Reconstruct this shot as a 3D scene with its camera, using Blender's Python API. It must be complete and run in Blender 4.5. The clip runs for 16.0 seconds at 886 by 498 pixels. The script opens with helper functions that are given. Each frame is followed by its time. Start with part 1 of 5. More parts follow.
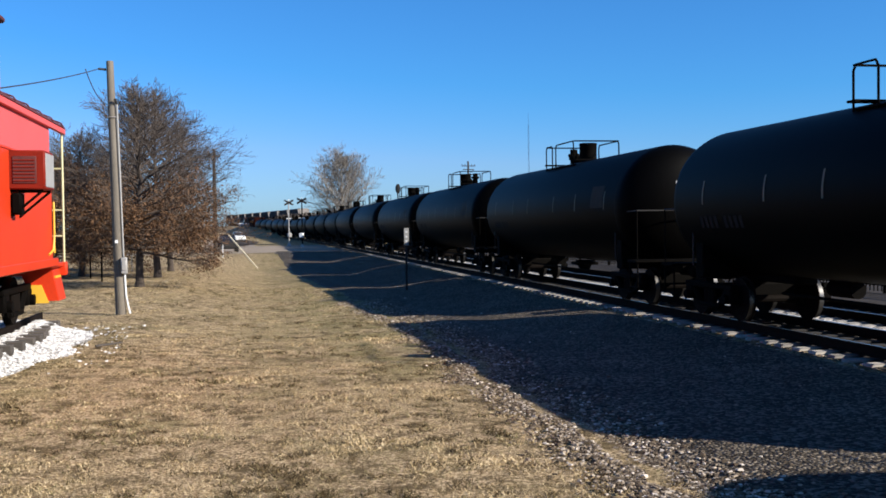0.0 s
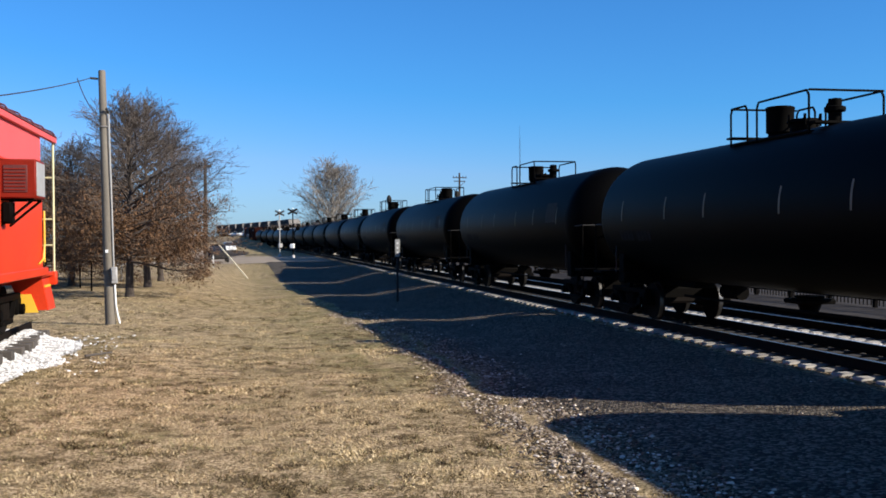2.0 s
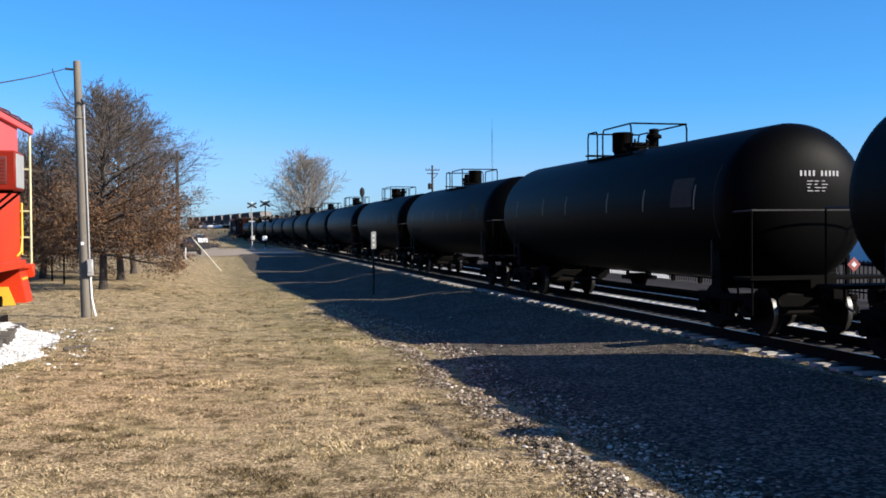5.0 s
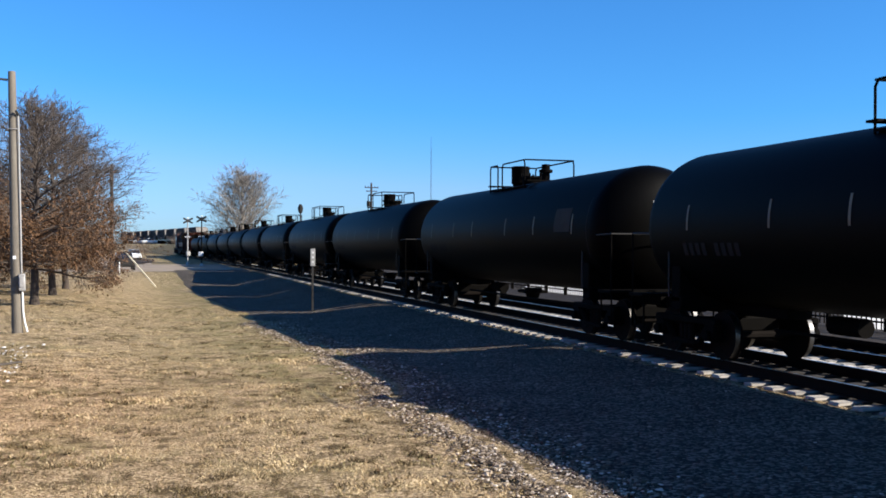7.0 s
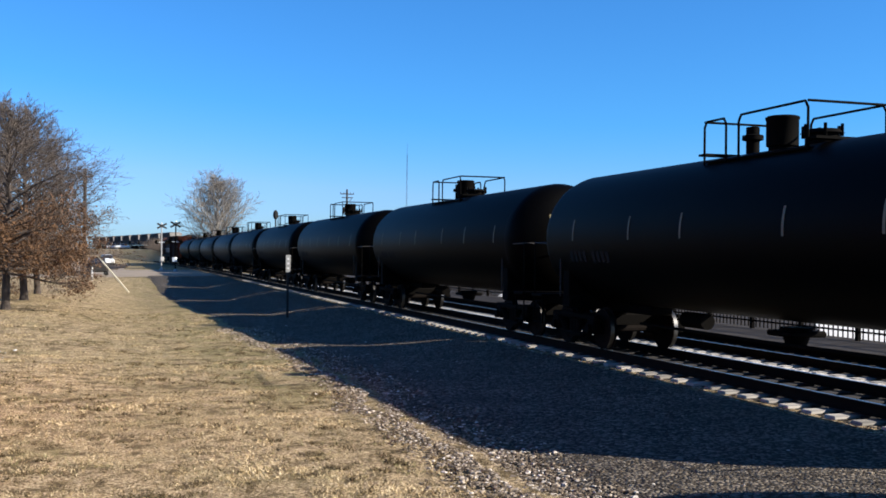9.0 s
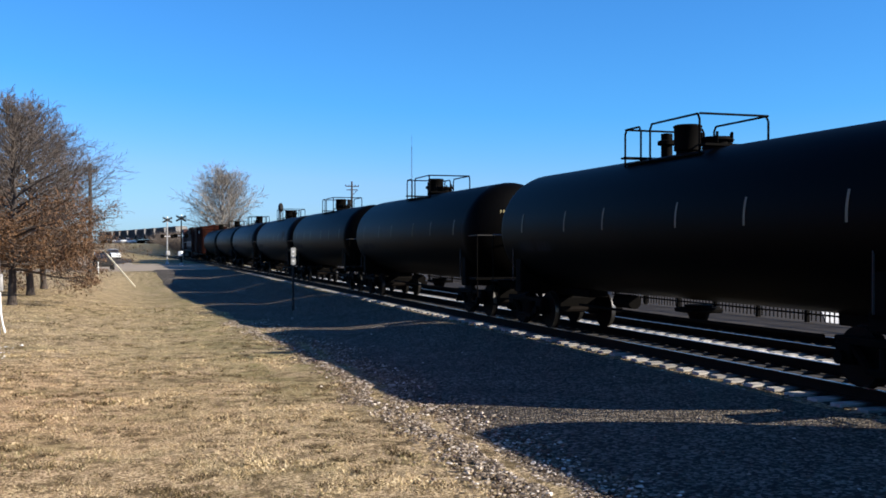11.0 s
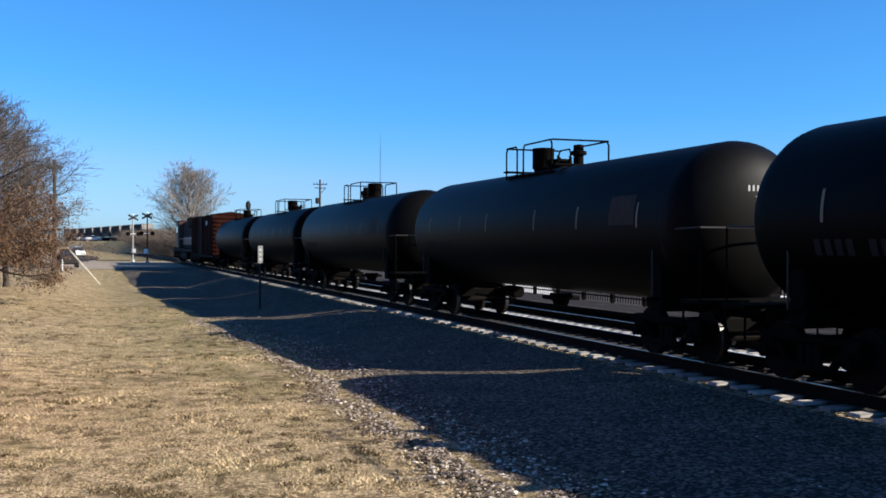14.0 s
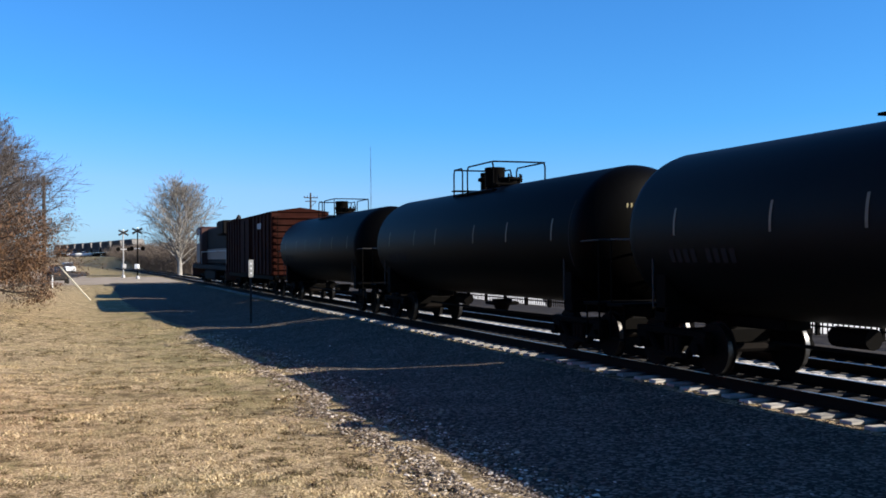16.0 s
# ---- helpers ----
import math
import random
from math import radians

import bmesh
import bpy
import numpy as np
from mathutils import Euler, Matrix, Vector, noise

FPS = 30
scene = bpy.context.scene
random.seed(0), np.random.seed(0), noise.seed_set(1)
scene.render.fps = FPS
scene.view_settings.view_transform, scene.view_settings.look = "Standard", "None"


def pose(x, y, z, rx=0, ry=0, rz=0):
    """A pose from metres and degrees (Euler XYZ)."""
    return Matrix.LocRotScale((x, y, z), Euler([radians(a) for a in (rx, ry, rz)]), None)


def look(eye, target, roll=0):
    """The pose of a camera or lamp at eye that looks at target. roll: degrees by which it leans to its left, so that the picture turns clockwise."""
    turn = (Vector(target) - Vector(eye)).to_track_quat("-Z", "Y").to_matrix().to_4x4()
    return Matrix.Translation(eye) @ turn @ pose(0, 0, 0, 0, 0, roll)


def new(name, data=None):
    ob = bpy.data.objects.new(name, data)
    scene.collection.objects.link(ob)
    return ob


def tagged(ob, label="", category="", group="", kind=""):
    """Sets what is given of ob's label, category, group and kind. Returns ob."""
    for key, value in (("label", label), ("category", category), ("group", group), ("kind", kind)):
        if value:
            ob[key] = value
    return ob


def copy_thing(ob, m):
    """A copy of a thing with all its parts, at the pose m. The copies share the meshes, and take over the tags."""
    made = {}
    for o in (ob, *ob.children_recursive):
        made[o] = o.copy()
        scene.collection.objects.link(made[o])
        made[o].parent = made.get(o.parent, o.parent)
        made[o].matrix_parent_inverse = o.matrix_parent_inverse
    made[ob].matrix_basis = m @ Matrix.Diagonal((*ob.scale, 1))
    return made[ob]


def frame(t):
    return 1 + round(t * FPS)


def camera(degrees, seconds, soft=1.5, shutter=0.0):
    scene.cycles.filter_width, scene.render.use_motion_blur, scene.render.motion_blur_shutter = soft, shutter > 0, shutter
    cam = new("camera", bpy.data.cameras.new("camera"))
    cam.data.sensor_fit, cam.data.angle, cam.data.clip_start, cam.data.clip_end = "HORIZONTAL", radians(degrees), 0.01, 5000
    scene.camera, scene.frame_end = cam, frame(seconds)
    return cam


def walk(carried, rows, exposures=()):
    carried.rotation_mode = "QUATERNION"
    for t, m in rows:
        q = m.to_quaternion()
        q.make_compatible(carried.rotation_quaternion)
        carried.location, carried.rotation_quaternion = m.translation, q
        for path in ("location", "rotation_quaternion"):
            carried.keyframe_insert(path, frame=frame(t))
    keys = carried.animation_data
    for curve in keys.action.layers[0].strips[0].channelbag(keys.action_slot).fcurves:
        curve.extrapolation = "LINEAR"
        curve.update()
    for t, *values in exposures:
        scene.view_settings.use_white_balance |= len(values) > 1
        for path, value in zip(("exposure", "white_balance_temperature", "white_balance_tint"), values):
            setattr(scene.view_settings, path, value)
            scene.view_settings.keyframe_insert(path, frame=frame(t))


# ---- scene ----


# ---------------- camera: hand-held, standing on the grass, slowly panning right ----------------
EYE_Z = 2.2
PATH = [
    (0.0, -10.700, -1.300, 0.765, 0.334),
    (0.5, -10.738, -0.601, 0.387, 0.334),
    (1.0, -10.710, -1.018, 0.322, 0.331),
    (1.5, -10.702, -0.882, 0.151, 0.341),
    (2.0, -11.211, -0.660, 0.413, 0.322),
    (2.5, -11.525, -0.604, 0.353, 0.324),
    (3.0, -11.166, -0.728, 0.020, 0.323),
    (5.5, -14.024, -1.130, 0.461, 0.108),
    (6.0, -15.505, -0.483, 0.144, 0.098),
    (6.5, -15.677, -0.344, -0.080, 0.081),
    (7.0, -16.273, -0.090, -0.242, 0.059),
    (7.5, -16.602, 0.401, -0.520, 0.065),
    (8.0, -16.486, 0.630, -0.444, 0.071),
    (8.5, -17.108, 0.502, -0.725, 0.066),
    (9.0, -17.657, 0.314, -0.588, 0.038),
    (9.5, -15.500, 0.278, -0.345, 0.060),
    (10.0, -16.044, 0.178, -0.260, 0.065),
    (12.5, -18.146, -0.503, 0.085, 0.062),
    (13.0, -18.223, -0.399, -0.097, 0.074),
    (13.5, -19.863, -0.499, -0.648, 0.068),
    (14.0, -19.106, -0.238, -0.244, 0.087),
    (14.5, -19.089, -0.227, 0.356, 0.069),
    (15.0, -19.186, -0.453, 0.291, 0.076),
    (15.5, -19.427, -0.187, 0.046, 0.088),
    (16.0, -19.587, 0.423, 0.393, 0.110),
]
cam = camera(46.80, 16.0, soft=1.7)
walk(cam, [(t, pose(x, 0, EYE_Z, 90 + p, r, y)) for t, y, p, r, x in PATH], [(0, 0.98), (3.2, 0.98), (5.4, 1.21), (16, 1.19)])

# ---------------- world and sun ----------------
SUN_ELEV, SUN_ACROSS = 28.1, 34.0      # height; degrees behind the square-across direction
sun_way = Vector((math.cos(radians(SUN_ELEV)) * math.cos(radians(SUN_ACROSS)),
                  -math.cos(radians(SUN_ELEV)) * math.sin(radians(SUN_ACROSS)),
                  math.sin(radians(SUN_ELEV))))
world = bpy.data.worlds.new("world")
scene.world = world
world.use_nodes = True
wn = world.node_tree
sky = wn.nodes.new("ShaderNodeTexSky")
sky.sky_type, sky.sun_disc = "NISHITA", False
sky.sun_elevation = radians(SUN_ELEV)
sky.sun_rotation = math.atan2(sun_way.x, sun_way.y)
sky.altitude, sky.air_density, sky.dust_density, sky.ozone_density = 250, 1.0, 0.4, 3.0
wn.nodes["Background"].inputs["Strength"].default_value = 0.05
# clear deep-blue winter sky, paling towards the horizon
split, join = wn.nodes.new("ShaderNodeSeparateColor"), wn.nodes.new("ShaderNodeCombineColor")
wn.links.new(sky.outputs[0], split.inputs[0])
def graded(op, a, b):
    k = wn.nodes.new("ShaderNodeMath")
    k.operation = op
    for i, v in enumerate((a, b)):
        if isinstance(v, float):
            k.inputs[i].default_value = v
        else:
            wn.links.new(v, k.inputs[i])
    return k.outputs[0]


red = graded("MAXIMUM", graded("MULTIPLY", graded("POWER", split.outputs[0], 2.2), 0.118), graded("MULTIPLY", split.outputs[0], 0.37))
wn.links.new(graded("MINIMUM", red, graded("MULTIPLY", split.outputs[0], 0.65)), join.inputs[0])
wn.links.new(graded("MULTIPLY", split.outputs[1], 1.01), join.inputs[1])
wn.links.new(graded("MULTIPLY", split.outputs[2], 1.68), join.inputs[2])
wn.links.new(join.outputs[0], wn.nodes["Background"].inputs["Color"])
sun = new("sun", bpy.data.lights.new("sun", "SUN"))
sun.data.energy, sun.data.angle, sun.data.color = 5.0, radians(0.55), (1.0, 0.93, 0.83)
sun.matrix_world = look(sun_way * 200, (0, 0, 0))

# ---------------- materials ----------------
def material(name, color, rough=0.6, metal=0.0, vary=0.25, scale=3.0, grain=40.0, bump=0.0, spread=0.0, dirt=None, dirt_amount=0.0,
             spec=0.5, stretch=(1, 1, 1), coords="Object"):
    """A procedural surface: base colour, two scales of variation, dirt patches and fine relief."""
    m = bpy.data.materials.new(name)
    m.use_nodes = True
    n, l = m.node_tree.nodes, m.node_tree.links
    b = n["Principled BSDF"]
    tc = n.new("ShaderNodeTexCoord")
    mp = n.new("ShaderNodeMapping")
    mp.inputs["Scale"].default_value = stretch
    l.new(tc.outputs[coords], mp.inputs["Vector"])
    big, fine = n.new("ShaderNodeTexNoise"), n.new("ShaderNodeTexNoise")
    big.inputs["Scale"].default_value, big.inputs["Detail"].default_value = scale, 6
    fine.inputs["Scale"].default_value, fine.inputs["Detail"].default_value = grain, 4
    l.new(mp.outputs[0], big.inputs["Vector"]), l.new(mp.outputs[0], fine.inputs["Vector"])
    add = n.new("ShaderNodeMath")
    add.operation = "ADD"
    l.new(big.outputs[0], add.inputs[0]), l.new(fine.outputs[0], add.inputs[1])
    rng = n.new("ShaderNodeMapRange")
    rng.inputs["From Min"].default_value, rng.inputs["From Max"].default_value = 0.65, 1.35
    rng.inputs["To Min"].default_value, rng.inputs["To Max"].default_value = 1 - vary, 1 + vary
    l.new(add.outputs[0], rng.inputs["Value"])
    value = rng.outputs[0]
    if spread:
        info = n.new("ShaderNodeObjectInfo")
        r2 = n.new("ShaderNodeMapRange")
        r2.inputs["To Min"].default_value, r2.inputs["To Max"].default_value = 1 - spread, 1 + spread
        l.new(info.outputs["Random"], r2.inputs["Value"])
        mul = n.new("ShaderNodeMath")
        mul.operation = "MULTIPLY"
        l.new(value, mul.inputs[0]), l.new(r2.outputs[0], mul.inputs[1])
        value = mul.outputs[0]
    tint = n.new("ShaderNodeVectorMath")
    tint.operation = "SCALE"
    tint.inputs[0].default_value = color
    l.new(value, tint.inputs["Scale"])
    out = tint.outputs[0]
    if dirt:
        patch = n.new("ShaderNodeTexNoise")
        patch.inputs["Scale"].default_value, patch.inputs["Detail"].default_value = scale * 0.7, 8
        l.new(mp.outputs[0], patch.inputs["Vector"])
        pr = n.new("ShaderNodeMapRange")
        pr.inputs["From Min"].default_value, pr.inputs["From Max"].default_value = 0.62 - 0.25 * dirt_amount, 0.72
        l.new(patch.outputs[0], pr.inputs["Value"])
        mix = n.new("ShaderNodeMix")
        mix.data_type = "RGBA"
        mix.inputs["B"].default_value = (*dirt, 1)
        l.new(pr.outputs[0], mix.inputs["Factor"]), l.new(out, mix.inputs["A"])
        out = mix.outputs["Result"]
    l.new(out, b.inputs["Base Color"])
    b.inputs["Roughness"].default_value, b.inputs["Metallic"].default_value = rough, metal
    b.inputs["Specular IOR Level"].default_value = spec
    if bump:
        bp = n.new("ShaderNodeBump")
        bp.inputs["Strength"].default_value, bp.inputs["Distance"].default_value = 0.6, bump
        l.new(add.outputs[0], bp.inputs["Height"]), l.new(bp.outputs[0], b.inputs["Normal"])
    return m


def grass_field():
    """Dormant turf: straw, tan and greenish patches, gravel scatter towards the service lane."""
    m = bpy.data.materials.new("dormant_grass")
    m.use_nodes = True
    n, l = m.node_tree.nodes, m.node_tree.links
    b = n["Principled BSDF"]
    tc = n.new("ShaderNodeTexCoord")
    def tex(scale, detail=6, rough=0.6, stretch=None):
        t = n.new("ShaderNodeTexNoise")
        t.inputs["Scale"].default_value, t.inputs["Detail"].default_value, t.inputs["Roughness"].default_value = scale, detail, rough
        l.new(tc.outputs["Object"], t.inputs["Vector"])
        return t.outputs[0]
    def ramp(src, stops):
        r = n.new("ShaderNodeValToRGB")
        e = r.color_ramp.elements
        e[0].position, e[0].color = stops[0][0], (*stops[0][1], 1)
        e[1].position, e[1].color = stops[-1][0], (*stops[-1][1], 1)
        for p, c in stops[1:-1]:
            q = e.new(p)
            q.color = (*c, 1)
        l.new(src, r.inputs[0])
        return r.outputs[0]
    straw = ramp(tex(26, 6, 0.8), [(0.40, (0.045, 0.030, 0.014)), (0.49, (0.28, 0.20, 0.108)), (0.58, (0.60, 0.46, 0.28))])
    green = ramp(tex(28, 6, 0.8), [(0.34, (0.055, 0.052, 0.02)), (0.5, (0.17, 0.15, 0.06)), (0.66, (0.33, 0.275, 0.13))])
    where = ramp(tex(0.55, 7, 0.62), [(0.50, (0, 0, 0)), (0.70, (0.65, 0.65, 0.65))])
    mix = n.new("ShaderNodeMix")
    mix.data_type = "RGBA"
    # greener turf in a band beside the service lane
    sep, near = n.new("ShaderNodeSeparateXYZ"), n.new("ShaderNodeMapRange")
    l.new(tc.outputs["Object"], sep.inputs[0]), l.new(sep.outputs["X"], near.inputs["Value"])
    near.inputs["From Min"].default_value, near.inputs["From Max"].default_value = -1.2, 2.6
    near.inputs["To Min"].default_value, near.inputs["To Max"].default_value = 0.0, 0.8
    patchy = ramp(tex(0.9, 6, 0.6), [(0.38, (0, 0, 0)), (0.56, (1, 1, 1))])
    band, both = n.new("ShaderNodeMath"), n.new("ShaderNodeMath")
    band.operation, both.operation = "MULTIPLY", "MAXIMUM"
    off, reach = n.new("ShaderNodeMapRange"), n.new("ShaderNodeMath")
    off.inputs["From Min"].default_value, off.inputs["From Max"].default_value = 11.0, 18.0
    reach.operation = "MULTIPLY"
    l.new(sep.outputs["Y"], off.inputs["Value"]), l.new(off.outputs[0], reach.inputs[0]), l.new(near.outputs[0], reach.inputs[1])
    l.new(reach.outputs[0], band.inputs[0]), l.new(patchy, band.inputs[1])
    l.new(band.outputs[0], both.inputs[0]), l.new(where, both.inputs[1])
    l.new(both.outputs[0], mix.inputs["Factor"]), l.new(straw, mix.inputs["A"]), l.new(green, mix.inputs["B"])
    dark = ramp(tex(2.6, 9, 0.75), [(0.47, (0, 0, 0)), (0.59, (0.9, 0.9, 0.9))])
    mix2 = n.new("ShaderNodeMix")
    mix2.data_type = "RGBA"
    mix2.inputs["B"].default_value = (0.085, 0.06, 0.028, 1)
    l.new(dark, mix2.inputs["Factor"]), l.new(mix.outputs["Result"], mix2.inputs["A"])
    l.new(mix2.outputs["Result"], b.inputs["Base Color"])
    b.inputs["Roughness"].default_value, b.inputs["Specular IOR Level"].default_value = 0.95, 0.1
    bp = n.new("ShaderNodeBump")
    bp.inputs["Strength"].default_value, bp.inputs["Distance"].default_value = 0.7, 0.03
    l.new(tex(70, 4, 0.7), bp.inputs["Height"]), l.new(bp.outputs[0], b.inputs["Normal"])
    return m


def crushed_stone(name, lo, mid, hi, scale, depth, rough=0.9):
    """Crushed stone: a cell pattern of single stones over broader soiling."""
    m = bpy.data.materials.new(name)
    m.use_nodes = True
    n, l = m.node_tree.nodes, m.node_tree.links
    b = n["Principled BSDF"]
    tc = n.new("ShaderNodeTexCoord")
    v = n.new("ShaderNodeTexVoronoi")
    v.inputs["Scale"].default_value = scale
    l.new(tc.outputs["Object"], v.inputs["Vector"])
    r = n.new("ShaderNodeValToRGB")
    e = r.color_ramp.elements
    e[0].position, e[0].color, e[1].position, e[1].color = 0.1, (*lo, 1), 0.9, (*hi, 1)
    e.new(0.5).color = (*mid, 1)
    sep = n.new("ShaderNodeSeparateColor")
    l.new(v.outputs["Color"], sep.inputs[0]), l.new(sep.outputs[0], r.inputs[0])
    t = n.new("ShaderNodeTexNoise")
    t.inputs["Scale"].default_value, t.inputs["Detail"].default_value = 0.9, 8
    l.new(tc.outputs["Object"], t.inputs["Vector"])
    mr = n.new("ShaderNodeMapRange")
    mr.inputs["From Min"].default_value, mr.inputs["From Max"].default_value = 0.3, 0.7
    mr.inputs["To Min"].default_value, mr.inputs["To Max"].default_value = 0.7, 1.15
    l.new(t.outputs[0], mr.inputs["Value"])
    sc = n.new("ShaderNodeVectorMath")
    sc.operation = "SCALE"
    l.new(r.outputs[0], sc.inputs[0]), l.new(mr.outputs[0], sc.inputs["Scale"])
    l.new(sc.outputs[0], b.inputs["Base Color"])
    b.inputs["Roughness"].default_value = rough
    b.inputs["Specular IOR Level"].default_value = 0.2
    bp = n.new("ShaderNodeBump")
    bp.inputs["Strength"].default_value, bp.inputs["Distance"].default_value, bp.invert = 1.0, depth, True
    l.new(v.outputs["Distance"], bp.inputs["Height"]), l.new(bp.outputs[0], b.inputs["Normal"])
    return m


GRASS = grass_field()
LANE = crushed_stone("lane_gravel", (0.023, 0.017, 0.011), (0.042, 0.033, 0.022), (0.19, 0.158, 0.12), 26, 0.045)
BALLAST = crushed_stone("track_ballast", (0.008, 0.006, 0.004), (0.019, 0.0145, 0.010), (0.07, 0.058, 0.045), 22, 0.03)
WHITE_STONE = crushed_stone("white_limestone", (0.22, 0.21, 0.195), (0.40, 0.39, 0.375), (0.66, 0.65, 0.63), 20, 0.03)
ASPHALT = material("pale_gravel_road", (0.25, 0.205, 0.155), 0.95, vary=0.25, scale=0.5, grain=30, bump=0.01, spec=0.1, dirt=(0.16, 0.13, 0.095), dirt_amount=0.4)
CINDERS = material("dark_cinders", (0.035, 0.03, 0.026), 0.95, vary=0.4, scale=1.5, grain=40, bump=0.01, spec=0.1)
TIE_WOOD = material("creosoted_wood", (0.05, 0.042, 0.035), 0.9, vary=0.4, scale=4, grain=45, bump=0.008, spread=0.3, stretch=(0.3, 3, 3))
def tie_timber():
    """Old creosoted timber: black between the rails, grey at the ends."""
    m = material("two_tone_tie_timber", (0.30, 0.275, 0.24), 0.9, vary=0.35, scale=4, grain=45, bump=0.008, spread=0.3, stretch=(0.3, 3, 3))
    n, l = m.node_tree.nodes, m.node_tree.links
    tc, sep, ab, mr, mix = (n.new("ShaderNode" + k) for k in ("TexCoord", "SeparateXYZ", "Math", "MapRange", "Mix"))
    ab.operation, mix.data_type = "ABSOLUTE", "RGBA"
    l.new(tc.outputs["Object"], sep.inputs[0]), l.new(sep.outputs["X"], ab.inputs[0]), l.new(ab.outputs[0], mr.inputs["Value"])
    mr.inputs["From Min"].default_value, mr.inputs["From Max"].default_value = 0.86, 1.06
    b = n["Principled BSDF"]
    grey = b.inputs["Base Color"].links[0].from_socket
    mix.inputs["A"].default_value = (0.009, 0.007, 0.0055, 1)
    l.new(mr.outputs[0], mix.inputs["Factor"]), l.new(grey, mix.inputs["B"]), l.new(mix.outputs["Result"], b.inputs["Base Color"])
    return m


TIE_TWO_TONE = tie_timber()
# lit copy of the ballast: sunlight on the strips is painted into its colour
BALLAST_SUNLIT = crushed_stone("sunlit_ballast", (0.22, 0.20, 0.175), (0.42, 0.39, 0.35), (0.66, 0.63, 0.58), 22, 0.02)
RAIL_STEEL = material("rusty_rail_steel", (0.007, 0.0045, 0.0032), 0.9, 0.0, spec=0.08, vary=0.3, scale=6, grain=50)
RAIL_HEAD = material("polished_rail_head", (0.45, 0.44, 0.43), 0.35, 1.0, vary=0.1)
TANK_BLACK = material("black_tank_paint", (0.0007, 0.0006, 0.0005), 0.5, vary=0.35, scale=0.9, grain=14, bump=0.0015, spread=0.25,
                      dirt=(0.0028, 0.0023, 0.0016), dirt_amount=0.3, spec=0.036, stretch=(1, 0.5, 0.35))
TANK_GREY = material("dark_grey_tank_paint", (0.0018, 0.0017, 0.0016), 0.5, vary=0.3, scale=0.9, grain=14, bump=0.0015, spread=0.2,
                     dirt=(0.005, 0.0043, 0.0034), dirt_amount=0.3, spec=0.06, stretch=(1, 0.5, 0.35))
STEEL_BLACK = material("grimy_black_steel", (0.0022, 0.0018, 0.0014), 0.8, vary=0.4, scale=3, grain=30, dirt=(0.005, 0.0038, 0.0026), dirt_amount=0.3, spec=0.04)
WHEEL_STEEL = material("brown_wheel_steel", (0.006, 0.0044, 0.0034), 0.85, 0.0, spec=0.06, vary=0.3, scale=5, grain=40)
GRAB = material("worn_grab_rail_paint", (0.022, 0.021, 0.020), 0.6, vary=0.35, scale=6, spec=0.2)
TREAD = material("bright_wheel_tread", (0.10, 0.097, 0.093), 0.4, 1.0, vary=0.1)
WHITE_PAINT = material("faded_white_lettering", (0.32, 0.32, 0.31), 0.7, vary=0.25, scale=8)
YELLOW_TAPE = material("yellow_reflective_tape", (0.12, 0.105, 0.06), 0.6, vary=0.3, scale=8)
GOLD_MARK = material("faded_gold_lettering", (0.20, 0.165, 0.07), 0.7, vary=0.3, scale=8)
GREY_PANEL = material("grey_data_panel", (0.015, 0.0145, 0.014), 0.75, vary=0.2, scale=4, spec=0.1)
DATA_PANEL = material("faded_data_panel", (0.030, 0.027, 0.022), 0.75, vary=0.25, scale=5, spec=0.1)
SIGN_GREY = material("weathered_sign_face", (0.20, 0.20, 0.19), 0.7, vary=0.25, scale=8, spec=0.2)
GUARD = material("sun_bleached_guard_tube", (0.66, 0.58, 0.40), 0.6, vary=0.2, scale=3, spec=0.2)
PLACARD_RED = material("red_placard", (0.20, 0.03, 0.025), 0.6)
CABOOSE_RED = material("red_caboose_paint", (0.47, 0.032, 0.007), 0.5, vary=0.12, scale=1.2, grain=18, bump=0.001, spec=0.2,
                       dirt=(0.43, 0.048, 0.018), dirt_amount=0.3)
CABOOSE_PINK = material("sun_faded_red_paint", (0.56, 0.075, 0.07), 0.6, vary=0.08, scale=1.2, grain=18, spec=0.35)
CABOOSE_ROOF = material("dark_red_roof_paint", (0.075, 0.014, 0.012), 0.7, vary=0.3, scale=2, grain=18)
SAFETY_YELLOW = material("yellow_safety_paint", (0.62, 0.36, 0.03), 0.5, vary=0.12, scale=5)
PALE_RAIL = material("pale_yellow_handrail", (0.52, 0.47, 0.26), 0.5, vary=0.1, scale=5)
POLE_WOOD = material("weathered_pole_wood", (0.125, 0.108, 0.085), 0.9, vary=0.35, scale=3, grain=40, bump=0.006, stretch=(3, 3, 0.25))
GALVANISED = material("galvanised_steel", (0.30, 0.29, 0.275), 0.6, 0.2, vary=0.15, scale=6)
CABLE = material("black_cable", (0.02, 0.02, 0.02), 0.7, vary=0.1)
BARK = material("grey_brown_bark", (0.048, 0.036, 0.028), 0.95, vary=0.35, scale=6, grain=40, bump=0.01, stretch=(2, 2, 0.5))
TWIG = material("brown_twigs", (0.075, 0.058, 0.046), 0.95, vary=0.3, scale=2, grain=10)
PALE_BARK = material("pale_sycamore_bark", (0.24, 0.22, 0.19), 0.9, vary=0.3, scale=2, grain=10)
PALE_TWIG = material("pale_grey_twigs", (0.155, 0.135, 0.115), 0.95, vary=0.25, scale=2, grain=10)
DRY_LEAF = material("dry_rust_leaves", (0.118, 0.064, 0.032), 0.85, vary=0.45, scale=2.5, grain=14, spec=0.2)
